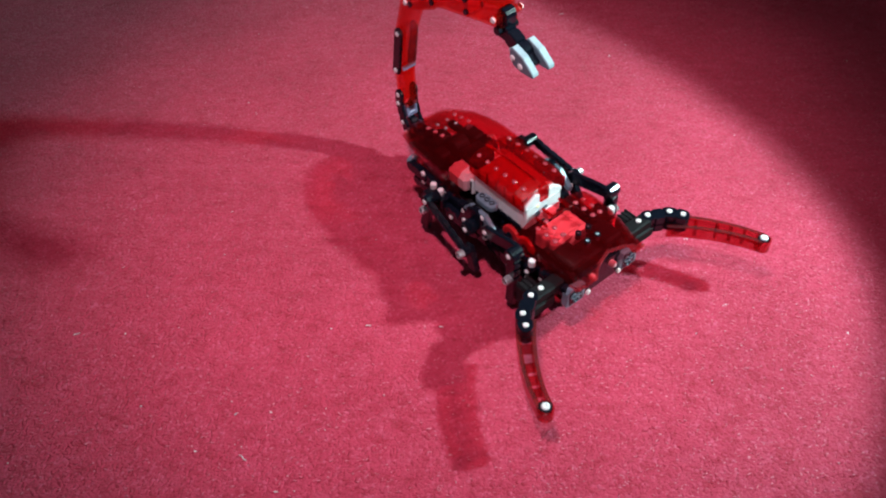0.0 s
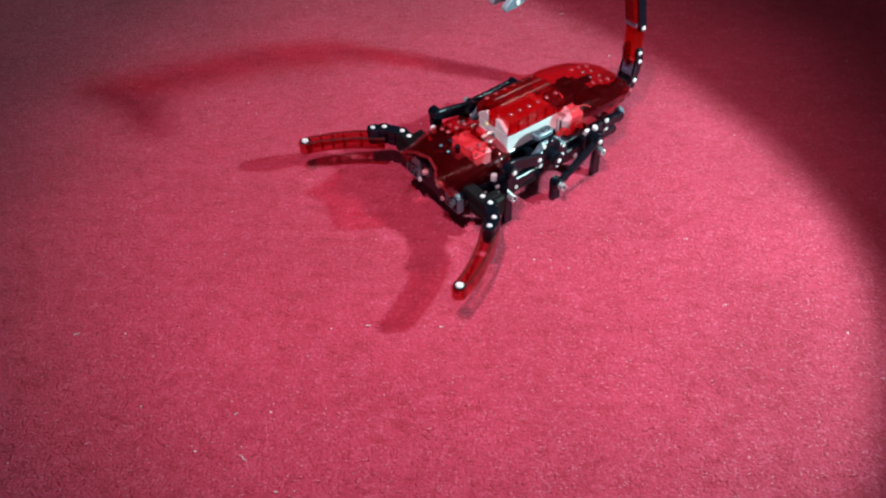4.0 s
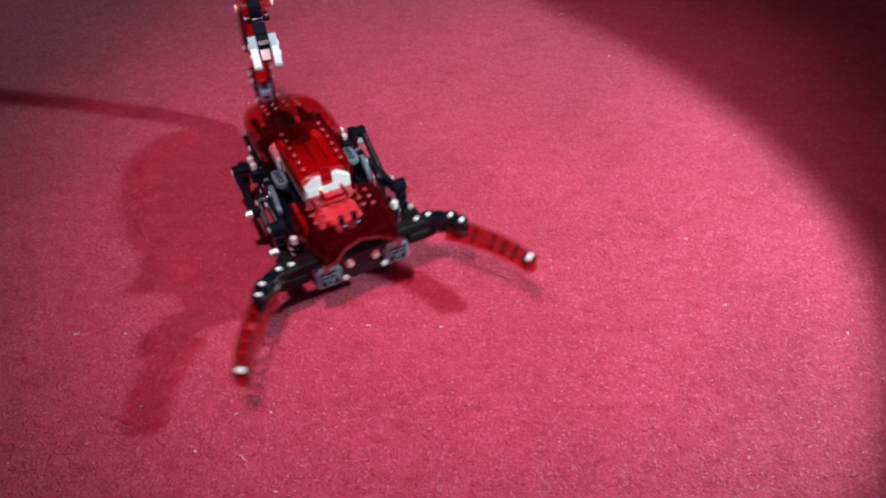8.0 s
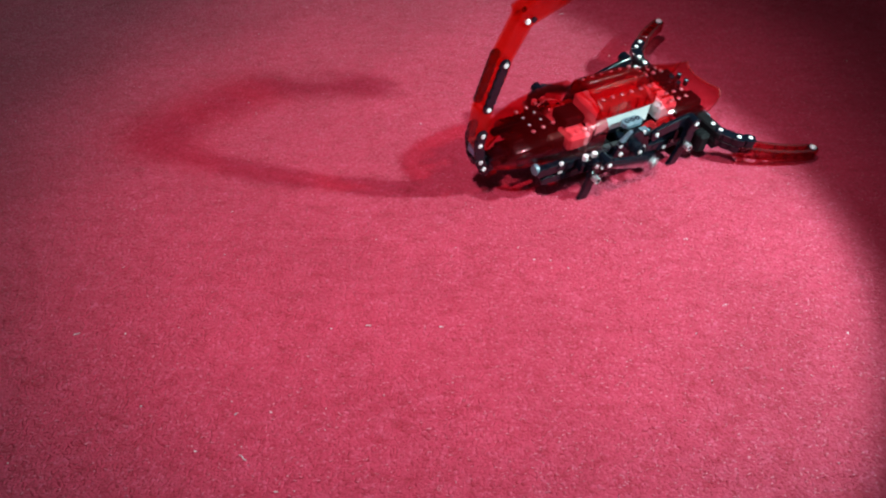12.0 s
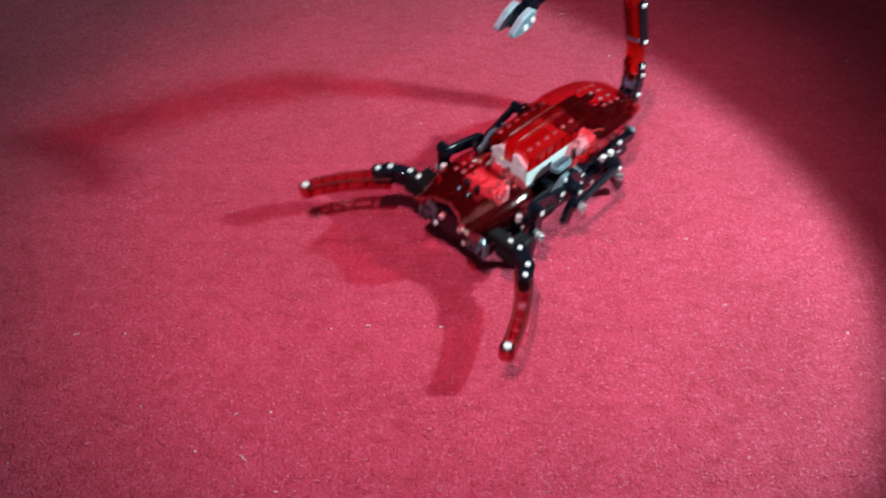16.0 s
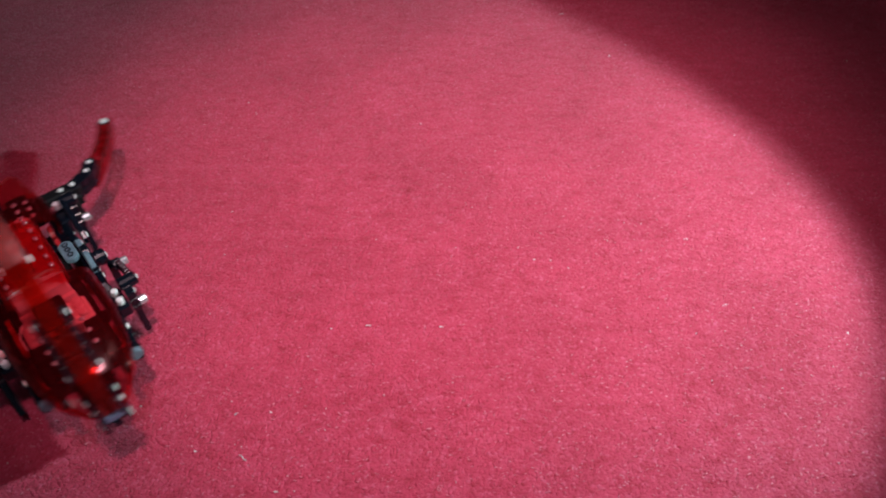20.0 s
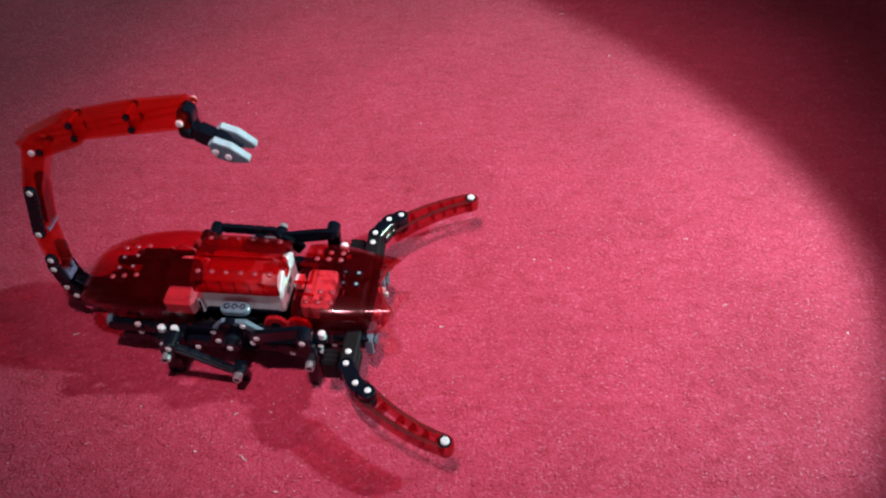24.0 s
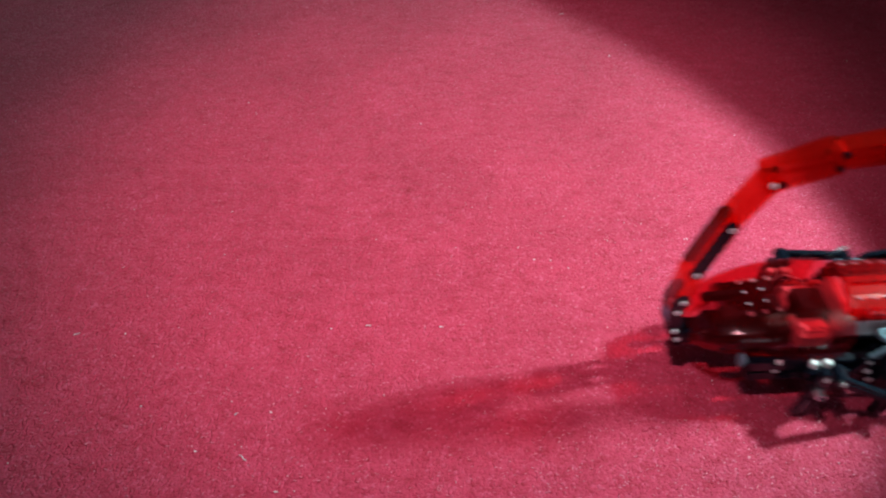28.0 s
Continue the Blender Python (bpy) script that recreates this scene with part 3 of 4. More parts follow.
def head(robot):
    """The front shell: a clear wedge with two horns and a scooped front edge."""
    secs = []
    for x, w, wt, z0, z1 in ((76, 45, 24, 53, 79), (86, 47, 24, 51, 80), (104, 47, 23, 50, 79.5), (124, 45, 21, 49, 78), (140, 41, 20, 49, 76)):
        h1 = z1 - z0
        secs.append([(x, -w * 0.95, z0), (x, -w, z0 + h1 * 0.45), (x, -w * 0.96, z0 + h1 * 0.72), (x, -(w * 0.55 + wt * 0.45), z1 - 3.5), (x, -wt, z1), (x, 0, z1), (x, wt, z1), (x, w * 0.55 + wt * 0.45, z1 - 3.5), (x, w * 0.96, z0 + h1 * 0.72), (x, w, z0 + h1 * 0.45), (x, w * 0.95, z0)])
    # the front lip reaches out to a horn on either side and is cut back in the middle
    secs.append([(151, -36, 50), (156, -37, 60), (160, -36, 67), (163, -29, 72), (154, -17, 74), (149, 0, 75), (154, 17, 74), (163, 29, 72), (160, 36, 67), (156, 37, 60), (151, 36, 50)])
    shell = part("head_shell", loft(secs, False, 1.6, 1.0), SHELL, robot, "clear red wedge-shaped head shell with two horns", None, True)
    shell_rim(shell, secs)
    lip = [[(x - 1.6, y, z - 1.2), (x + 0.9, y, z - 1.2), (x + 0.9, y, z + 1.0), (x - 1.6, y, z + 1.0)] for x, y, z in secs[-1]]
    part("front_lip", loft(lip, True, 0), RIM, shell, "thick red front lip, paled for its line of shine")
    for x in (117, 129):
        for y in (-6.4, 6.4):
            tube_bm = tube((x, y, 72), (x, y, 79.9 if x < 120 else 78.8), 2.9, 1.9, 12)
            sock = part("socket", tube_bm, CHAR, shell, "dark round socket")
            part("socket_cap", rod((x, y, 70), (x, y, 78), 1.9, 10, None, 0.5), BLADE, sock)
    for s in (1, -1):
        part("roof_slot", box(78, 94, 23 * s - 0.8, 23 * s + 0.8, 78, 81.5, 0.3), COVER, shell)
        for x in (88, 99, 110):
            for y, z in ((19, 79.8), (29, 77.4)):
                pin(shell, x, y * s, z, "up", "stud", STUD_ME)
        # added dark bar: deepens shade and stands for black leg parts low down
        part("under_flank_dark_fill", box(34, 104, 37 if s > 0 else -45, 45 if s > 0 else -37, 15, 28, 2.0), MATTE, robot)
    part("window_frame", prism([(74, -12), (90, -12), (90, 12), (74, 12), (74, 9), (87, 9), (87, -9), (74, -9)], 79.6, 82, None, 0.5), COVER, shell)
    part("inner_block", box(114, 134, -24, 24, 44, 60, 2.0), MATTE, robot)
    for s in (1, -1):
        part("inner_block", box(110, 136, 12 * s if s > 0 else -33, 33 if s > 0 else 12 * s, 58, 68, 2.0), MATTE, robot)
    for s in (1, -1):
        part("inner_beam", side_bar(104, 58, 136, 52, 32 * s - 3.5, 32 * s + 3.5, 6), MATTE, robot)


def gear_mesh(r, thick, teeth):
    pts = []
    for i in range(teeth):
        a = 2 * math.pi * i / teeth
        for da, k in ((-0.32, 0.86), (-0.16, 1.0), (0.16, 1.0), (0.32, 0.86)):
            t = a + da * 2 * math.pi / teeth
            pts.append((r * k * math.cos(t), r * k * math.sin(t)))
    return pts


def drive(robot, s):
    """Gears, crank and grey bracket on one flank."""
    way = "left" if s > 0 else "right"

    def ys(a, b):
        return (a, b) if s > 0 else (-b, -a)

    y0, y1 = ys(47, 52)
    br = part("grey_bracket", side_prism([(3, 52), (3, 57), (16, 71), (38, 71), (53, 57), (53, 52), (47, 52), (36, 62), (19, 62), (9, 52)], y0, y1, 0.9), GREY, robot, "blue-grey trapezoid bracket")
    for x, z in ((6, 55.5), (20, 66.5), (35, 66.5), (50, 55.5)):
        pin(br, x, 52 * s, z, way)
    y0, y1 = ys(26, 44)
    conn = part("connector", prism([(x + 19, y) for x, y in slot(14.0, 6.4)], 69.5, 75.6, Matrix.Translation((0, 38 * s * MM, 0)), 1.0), GREY, robot, "blue-grey three-hole connector")
    for k in range(3):
        part("hole", tube((19 + 7 * k, 38 * s, 75), (19 + 7 * k, 38 * s, 76.6), 2.8, 1.9, 10, 1.4), CHAR, conn)
    for x, r in (((58, 11), (79, 11)) if s < 0 else ((-8, 11), (-29, 11))):
        g = part("gear", side_prism([(x + a, 50 + b) for a, b in gear_mesh(r, 5, 18)], *ys(33, 37), 0.4), GEAR, robot, "red toothed gear")
        part("hub", rod((x, 32 * s, 50), (x, 37.8 * s, 50), 4.2, 12), CHAR, g)
    part("crank_disc", rod((24, 47 * s, 60), (24, 54 * s, 60), 12, 20, None, 1.0), BLACK, robot)
    part("hub_block", side_prism([(-2, 38), (50, 38), (44, 60), (4, 60)], *ys(47, 53), 1.0), BLACK, robot)
    drum = part("crank_drum", rod((24, 53 * s, 51), (24, 65 * s, 51), 7.4, 16, None, 1.0), BLACK, robot)
    pin(drum, 24, 65 * s, 51, way)
    part("drum_ring", tube((24, 57 * s, 51), (24, 61 * s, 51), 8.3, 7.3, 16, 3.9), CHAR, drum)
    for x, z in ((8, 44), (40, 44)):
        pin(robot, x, 53.2 * s, z, way)
    # added black panel for the shade and dark parts between the feet
    shade_panel = part("flank_shade_panel", side_prism([(-34, 32), (-26, 27), (20, 27), (28, 32), (60, 32), (68, 27), (96, 27), (106, 32), (106, 43), (-34, 43)], *ys(46.6, 53), 1.2), BLACK, robot)
    for x in (-22, -6, 10, 26, 58, 76, 94):
        part("boss", rod((x, 52.6 * s, 37), (x, 53.8 * s, 37), 3.4, 10), CHAR, shade_panel)
    for x, z in ((-14, 32), (14, 32), (74, 32), (86, 38)):
        pin(shade_panel, x, 53 * s, z, way)
    # the rear leg's carrier with its pair of capped posts
    part("rear_carrier", box(-48, -22, *ys(46, 58), 38, 52, 1.6), BLACK, robot)
    for x in (-42, -30):
        post = part("capped_post", rod((x, 52 * s, 51), (x, 52 * s, 59), 3.3, 14, None, 0.9), PIN, robot, "white capped post")
        part("post_collar", rod((x, 52 * s, 49), (x, 52 * s, 53), 4.4, 14, None, 0.6), BLACK, post)
    part("front_carrier", box(84, 104, *ys(46, 56), 36, 56, 1.6), BLACK, robot)
    post = part("capped_post", rod((105, 52 * s, 55), (105, 52 * s, 65), 3.4, 14, None, 0.9), PIN, robot, "white capped post")
    part("post_collar", rod((105, 52 * s, 52), (105, 52 * s, 58), 4.6, 14, None, 0.6), BLACK, post)
    for x, z in ((103, 50), (103, 42)):
        part("capped_post", rod((x, 54 * s, z), (x, 57.4 * s, z), 2.4, 12, None, 0.8), PIN, robot, "white capped post")


def foot_pin(leg, x, y, z, s):
    ax = part("foot_axle", tube((x, y, z), (x, y + 7 * s, z), 4.3, 2.7, 14), CHROME, leg, "bright metal-capped axle")
    # dark plug that paints the shade inside the sleeve's blind hole
    part("hole_shade_plug", rod((x, y + 2 * s, z), (x, y + 5.6 * s, z), 2.75, 12), CHAR, ax)


def legs(robot, s):
    """Three walking legs on one flank, each hung from its own hip."""
    way = "left" if s > 0 else "right"

    def ys(a, b):
        return (a, b) if s > 0 else (-b, -a)

    made = []
    # front leg: hip at the knee bracket, strut straight down, arm back to the crank
    hip = (93, 72)
    leg = part("front_leg", side_bar(0, 0, 0, -32, *ys(60, 68), 6.2), BLACK, robot, "", mm(hip[0], 0, hip[1]))
    foot = part("foot", side_prism([(-5, 5), (5, 5), (5.4, -24), (4, -39.5), (-6.5, -39.5), (-6, -24)], *ys(61, 67), 1.0), BLACK, leg, "", mm(0, 0, -31))
    part("knee_cap", rod((0, 56 * s, 0), (0, 70 * s, 0), 6.6, 14, None, 1.0), BLACK, leg)
    pin(leg, 0, 70 * s, 0, way)
    foot_pin(leg, 0, 68 * s, -31, s)
    made.append((leg, hip, 5.0, 0.0, 0.0))
    made.append((foot, (0, -31), 13.0, 1.2, 3.0))
    arm = part("drive_arm", side_prism([(-52, -14), (-46, -20), (-40, -16), (0, -6), (4, 0), (0, 6), (-10, 5), (-46, -3), (-52, -7)], *ys(55, 60), 1.0), BLACK, robot, "", mm(93, 0, 72))
    pin(arm, -45, 60 * s, -10, way)
    made.append((arm, (93, 72), 3.0, 0.3, 0.0))
    # middle leg: a long glossy link from the rear knee, with a foot at its front end
    hip = (-27, 58)
    leg = part("middle_leg", side_bar(0, 0, 59, -26, *ys(69, 74), 5.0), CHAR, robot, "", mm(hip[0], 0, hip[1]))
    part("link_rib", side_bar(6, -2.6, 53, -23.4, *ys(73.6, 75.2), 2.2), CHAR, leg)
    foot = part("foot", side_prism([(-5, 5), (5, 5), (5.6, -16), (5, -26), (-7, -26), (-6, -16)], *ys(62, 69), 1.0), BLACK, leg, "", mm(59, 0, -26))
    part("knee_cap", rod((0, 58 * s, 0), (0, 75 * s, 0), 6.4, 14, None, 1.0), BLACK, leg)
    part("link_end", rod((59, 66 * s, -26), (59, 74.6 * s, -26), 6.4, 14, None, 1.0), BLACK, leg)
    pin(leg, 0, 75 * s, 0, way)
    foot_pin(leg, 59, 74 * s, -26, s)
    made.append((leg, hip, -15.0, -0.64, -7.3))
    made.append((foot, (59, -26), 17.0, 3.3, -17.0))
    # rear leg: a short strut that sweeps back
    hip = (-36, 50)
    leg = part("rear_leg", side_bar(0, 4, -1, -14, *ys(59, 67), 6.2), BLACK, robot, "", mm(hip[0], 0, hip[1]))
    foot = part("foot", side_prism([(-5, 5), (5, 5), (5.4, -20), (5, -36), (-8, -36), (-6.5, -20)], *ys(60, 66), 1.0), BLACK, leg, "", mm(-1, 0, -13))
    pin(leg, 0, 67 * s, 3, way)
    foot_pin(leg, -1, 67 * s, -13, s)
    made.append((leg, hip, 4.0, 4.2, 0.0))
    made.append((foot, (-1, -13), 17.0, 5.4, 14.0))
    return made


def claw(robot, s):
    """A pincer arm: black bracket, angled link and a slotted clear red blade. Turns at the bracket's outer pin."""
    part("claw_bracket", box(123, 137, 40 * s if s > 0 else -82, 82 if s > 0 else 40 * s, 46, 56.4, 1.6), MATTE, robot)
    part("claw_bracket_lower", box(122, 138, 52 * s if s > 0 else -80, 80 if s > 0 else 52 * s, 33, 45.4, 1.6), MATTE, robot)
    pin(robot, 129.6, 64 * s, 56.4)
    mount = part("claw_mount", box(107, 120, 57 * s if s > 0 else -74, 74 if s > 0 else 57 * s, 27, 50, 1.6), MATTE, robot)
    for y in (61, 66, 71):
        part("mount_rib", box(106.4, 120.6, y * s - 0.9, y * s + 0.9, 30, 51, 0.4), MATTE, mount)
    ox, oy, oz = 130.0, 76.3 * s, 0.0
    # the angled link lies flat, from the outer pin to the blade
    pts = [(0, 0), (10.8, 19.1 * s), (22.1, 25.8 * s)]
    link_bm = bmesh.new()
    for lo, hi, r in ((47.6, 56.6, 6.8), (38.0, 46.8, 6.6)):
        for (x0, y0), (x1, y1) in zip(pts, pts[1:]):
            d, a = math.hypot(x1 - x0, y1 - y0), math.atan2(y1 - y0, x1 - x0)
            own = [(x0 + x * math.cos(a) - y * math.sin(a), y0 + x * math.sin(a) + y * math.cos(a)) for x, y in beam(d, r)]
            k = 0.15 if x0 else 0.0
            prism(own, lo + k, hi + k, None, 0.5, link_bm)
    arm = part("claw_arm", link_bm, BLACK, robot, "black angled claw arm", mm(ox, oy, oz))
    for x, y in pts:
        pin(arm, x, y, 56.8)
    # blade: two bent rails with rungs between them, rounded tip
    n = 14
    cx = []
    for i in range(n + 1):
        t = i / n
        bx = (1 - t) ** 2 * 12 + 2 * t * (1 - t) * 48 + t * t * 88.5
        by = (1 - t) ** 2 * 16 + 2 * t * (1 - t) * 51 + t * t * 63.8
        dx, dy = 2 * (1 - t) * 36 + 2 * t * 40.5, 2 * (1 - t) * 35 + 2 * t * 12.8
        k = math.hypot(dx, dy)
        cx.append((bx, by, -dy / k, dx / k, 9.2 - 2.6 * t))

    def rail(side, lo, hi, wide):
        secs = []
        for bx, by, nx, ny, hw in cx:
            a, b2 = side * hw, side * (hw - wide)
            secs.append([(bx + nx * a, (by + ny * a) * s, lo), (bx + nx * b2, (by + ny * b2) * s, lo), (bx + nx * b2, (by + ny * b2) * s, hi), (bx + nx * a, (by + ny * a) * s, hi)])
        own = loft(secs, True, 0)
        vs = list(own.verts)
        own.verts.ensure_lookup_table()
        own.faces.new([own.verts[i] for i in range(4)])
        own.faces.new([own.verts[len(vs) - 4 + i] for i in range(4)])
        bmesh.ops.recalc_face_normals(own, faces=own.faces)
        return own

    blade = part("claw_blade", rail(1, 34, 47, 4.4), CLAWRED, arm, "clear red curved claw blade with slots")
    part("claw_blade_edge", rail(-1, 34, 47, 4.4), CLAWRED, arm)
    for side in (1, -1):
        part("blade_top", rail(side, 47.1, 47.7, 3.4), EDGE, arm, "greyish red top edge")
    part("tip_ring", rod((88.5, 63.8 * s, 47.0), (88.5, 63.8 * s, 48.0), 5.6, 16, None, 0.3), CHAR, arm)
    for i in (1, 4, 7, 9, 11):
        bx, by, nx, ny, hw = cx[i]
        a = math.atan2(ny * s, nx)
        bm = box(-hw + 2.6, hw - 2.6, -1.6 if i != 1 else -6, 1.6, 34.6, 46.4, 0.5)
        part("rung", bm, CLAWRED, arm, "", mm(bx, by * s, 0, 0, 0, math.degrees(a)))
    part("tip_pad", rod((88.5, 63.8 * s, 33.5), (88.5, 63.8 * s, 47.4), 7.4, 18, None, 1.2), CLAWRED, arm)
    place("tip_pin", PIN_ME, arm, "", Matrix.Translation((88.5 * MM, 63.8 * s * MM, 48.0 * MM)) @ Matrix.Scale(1.4, 4))
    return arm, (ox, oy, oz)


def tail_part(robot):
    """The raised tail: hinge, red boxes with black side bars, wrist and a two-bladed sting. All points from its lower hinge."""
    px, pz = -144.3, 42.5

    def P(x, z):
        return x - px, z - pz

    def bar(name, a, b, y0, y1, r, mat, host, label=""):
        (x0, z0), (x1, z1) = P(*a), P(*b)
        return part(name, side_bar(x0, z0, x1, z1, y0, y1, r), mat, host, label)

    def red_box(name, a, b, half, wide, host, end=1.06):
        (x0, z0), (x1, z1) = P(*a), P(*b)
        d, ang = math.hypot(x1 - x0, z1 - z0), math.atan2(z1 - z0, x1 - x0)
        secs = []
        for t, k in ((0, 0.86), (0.1, 0.92), (0.8, end), (0.94, end), (1, end - 0.1)):
            w, hh = wide, half * k
            ring = [(t * d, -w, -hh), (t * d, w, -hh), (t * d, w, hh), (t * d, -w, hh)]
            secs.append([(x0 + x * math.cos(ang) - z * math.sin(ang), y, z0 + x * math.sin(ang) + z * math.cos(ang)) for x, y, z in ring])
        own = loft(secs, True, 1.5)
        return part(name, own, TAILRED, host, "clear orange-red tail segment")

    tail = red_box("tail", (-151.5, 74), (-149, 122), 8.0, 7.2, robot)
    tail.matrix_basis = mm(px, 0, pz)
    red_box("tail_segment", (-149.5, 118), (-135, 176), 8.2, 7.4, tail)
    red_box("tail_segment", (-138, 170), (-116, 220), 8.8, 7.2, tail)
    for s in (1, -1):
        way = "left" if s > 0 else "right"
        y0, y1 = (7.6, 11.6) if s > 0 else (-11.6, -7.6)
        bar("side_bar", (-149, 124), (-136.4, 174), y0, y1, 5.6, BLACK, tail, "black side bar with pins")
        for x, z in ((-149, 124), (-136.4, 174)):
            pin(tail, *[(P(x, z)[0]), 11.6 * s, P(x, z)[1]], way)
        bar("short_bar", (-151.2, 90.6), (-153.2, 78.4), y0, y1, 5.8, BLACK, tail)
        bar("hinge_bar", (-153.2, 76), (-149.5, 53), y0 + 0.2, y1 - 0.2, 5.8, BLACK, tail)
        bar("hinge_bar", (-149.5, 54), (-142, 38), y0, y1, 5.8, BLACK, tail)
        for x, z in ((-151.2, 90.6), (-153.2, 78.4), (-149.5, 53.9), (-144.3, 42.5)):
            pin(tail, P(x, z)[0], 11.6 * s, P(x, z)[1], way)
        pin(tail, P(-118, 216.4)[0], 9.4 * s, P(-118, 216.4)[1], way)
    fork = part("hinge_fork", box(P(-156.6, 0)[0], P(-144.6, 0)[0], -7.4, 7.4, P(0, 60)[1], P(0, 66)[1], 1.0), LILAC, tail, "lilac-grey hinge fork")
    for s in (1, -1):
        part("fork_arm", box(P(-156, 0)[0], P(-145, 0)[0], *((3.6, 7.5) if s > 0 else (-7.5, -3.6)), P(0, 65)[1], P(0, 76)[1], 0.9), LILAC, fork)
    part("fork_pin", rod((P(-151, 72)[0], -7.4, P(-151, 72)[1]), (P(-151, 72)[0], 7.4, P(-151, 72)[1]), 2.6, 12), BLACK, fork)
    part("cross_clip", box(P(-140.5, 0)[0], P(-138.8, 0)[0], -8.4, 8.4, P(0, 126)[1], P(0, 131)[1], 0.4), LILAC, tail, "pale cross clip")
    part("hinge_core", side_bar(*P(-147, 50), *P(-128, 40), -4.2, 4.2, 7.0), BLACK, tail)
    part("base_knuckle", box(P(-138, 0)[0], P(-112, 0)[0], -9, 9, P(0, 32)[1], P(0, 50)[1], 2.0), BLACK, tail)
    # the springy upper half, which nods at the elbow
    px, pz = -118.0, 216.4
    upper = red_box("upper_tail", (-124, 217), (-74, 239), 11.5, 8.8, robot)
    upper.matrix_basis = mm(px, 0, pz)
    red_box("tail_segment", (-76, 239), (-23, 249.5), 10.2, 8.0, upper)
    red_box("tail_segment", (-26, 249), (22, 256), 11.4, 8.6, upper, 0.88)
    for s in (1, -1):
        way = "left" if s > 0 else "right"
        for x, z in ((-75, 238.5), (-24.5, 249)):
            for dz in (-6, 6):
                part("dark_pin", rod((P(x, z)[0], 7.4 * s, P(x, z)[1] + dz), (P(x, z)[0], 9.8 * s, P(x, z)[1] + dz), 2.7, 10), BLACK, upper)
        part("dark_pin", rod((P(-111, 217)[0], 8 * s, P(-111, 217)[1]), (P(-111, 217)[0], 9.8 * s, P(-111, 217)[1]), 3.0, 10), BLACK, upper)
        # light is put into the colours: shaded sides grey, lit top pale
        blade = [(35, 232.5), (39, 235.5), (51, 230.5), (63, 220), (62, 218), (49, 218), (40, 220.5), (35, 226)]
        lit_top = [(35, 232.7), (39, 235.7), (51, 230.7), (63.4, 220), (63, 222.4), (51.4, 233), (39, 238), (34.4, 234.6)]
        b0, b1 = (5.6, 12.0) if s > 0 else (-12.0, -5.6)
        part("sting_blade", side_prism([P(x, z) for x, z in blade], b0, b1, 0.6), GREY, upper, "pointed sting blade, sides painted grey as in shade")
        part("blade_lit_top", side_prism([P(x, z) for x, z in lit_top], b0 - 0.1, b1 + 0.1, 0.5), BLADE, upper, "sting blade top painted pale blue-white as if lit")
        for x, z in ((39, 228), (48, 223.5)):
            pin(upper, P(x, z)[0], 12.0 * s, P(x, z)[1], way)
        pin(upper, P(20, 256)[0], 15 * s, P(20, 256)[1], way)
    for x, z in ((-75, 238.5), (-24.5, 249)):
        part("joint_plate", box(P(x - 1.2, 0)[0], P(x + 1.2, 0)[0], -7.0, 7.0, P(0, z - 8)[1], P(0, z + 8)[1], 0.4), GEAR, upper)
    for y in (-5, 5):
        part("spine_rib", side_bar(*P(-112, 226), *P(14, 258), y - 0.8, y + 0.8, 1.5), TAILRED, upper)
    part("wrist_rod", rod((P(20, 256)[0], -15, P(20, 256)[1]), (P(20, 256)[0], 15, P(20, 256)[1]), 3.4, 12, None, 0.6), TAILRED, upper)
    part("wrist", side_bar(*P(20, 256), *P(17, 240), -5.6, 5.6, 6.4), BLACK, upper, "black wrist joint")
    part("wrist_cross", rod((P(18, 243)[0], -11, P(18, 243)[1]), (P(18, 243)[0], 11, P(18, 243)[1]), 4.0, 12, None, 0.6), CHAR, upper)
    part("wrist_link", side_bar(*P(18, 241), *P(40, 229), -5.4, 5.4, 6.6), BLACK, upper)
    part("sting_core", side_prism([P(30, 235), P(48, 229), P(55, 223), P(51, 218), P(34, 223)], -4.6, 4.6, 0.8), CHAR, upper)
    return tail, (-144.3, 0.0, 42.5), upper, (px, 0.0, pz)


def scorpion():
    robot = new("scorpion_robot")
    tagged(robot, "walking scorpion robot kit, clear red shells on black beams, tail raised", "robot toy")
    chassis(robot)
    motors(robot)
    battery(robot)
    loose_wire(robot)
    abdomen(robot)
    head(robot)
    swing = []
    for s in (1, -1):
        drive(robot, s)
        swing += [(*leg, s) for leg in legs(robot, s)]
    arms = [claw(robot, 1), claw(robot, -1)]
    tail = tail_part(robot)
    return robot, tail, arms, swing


floor_and_room()
carpet_pile()
fibres()
lint()
ROBOT_OB, TAIL_OB, ARM_OBS, LEG_OBS = scorpion()

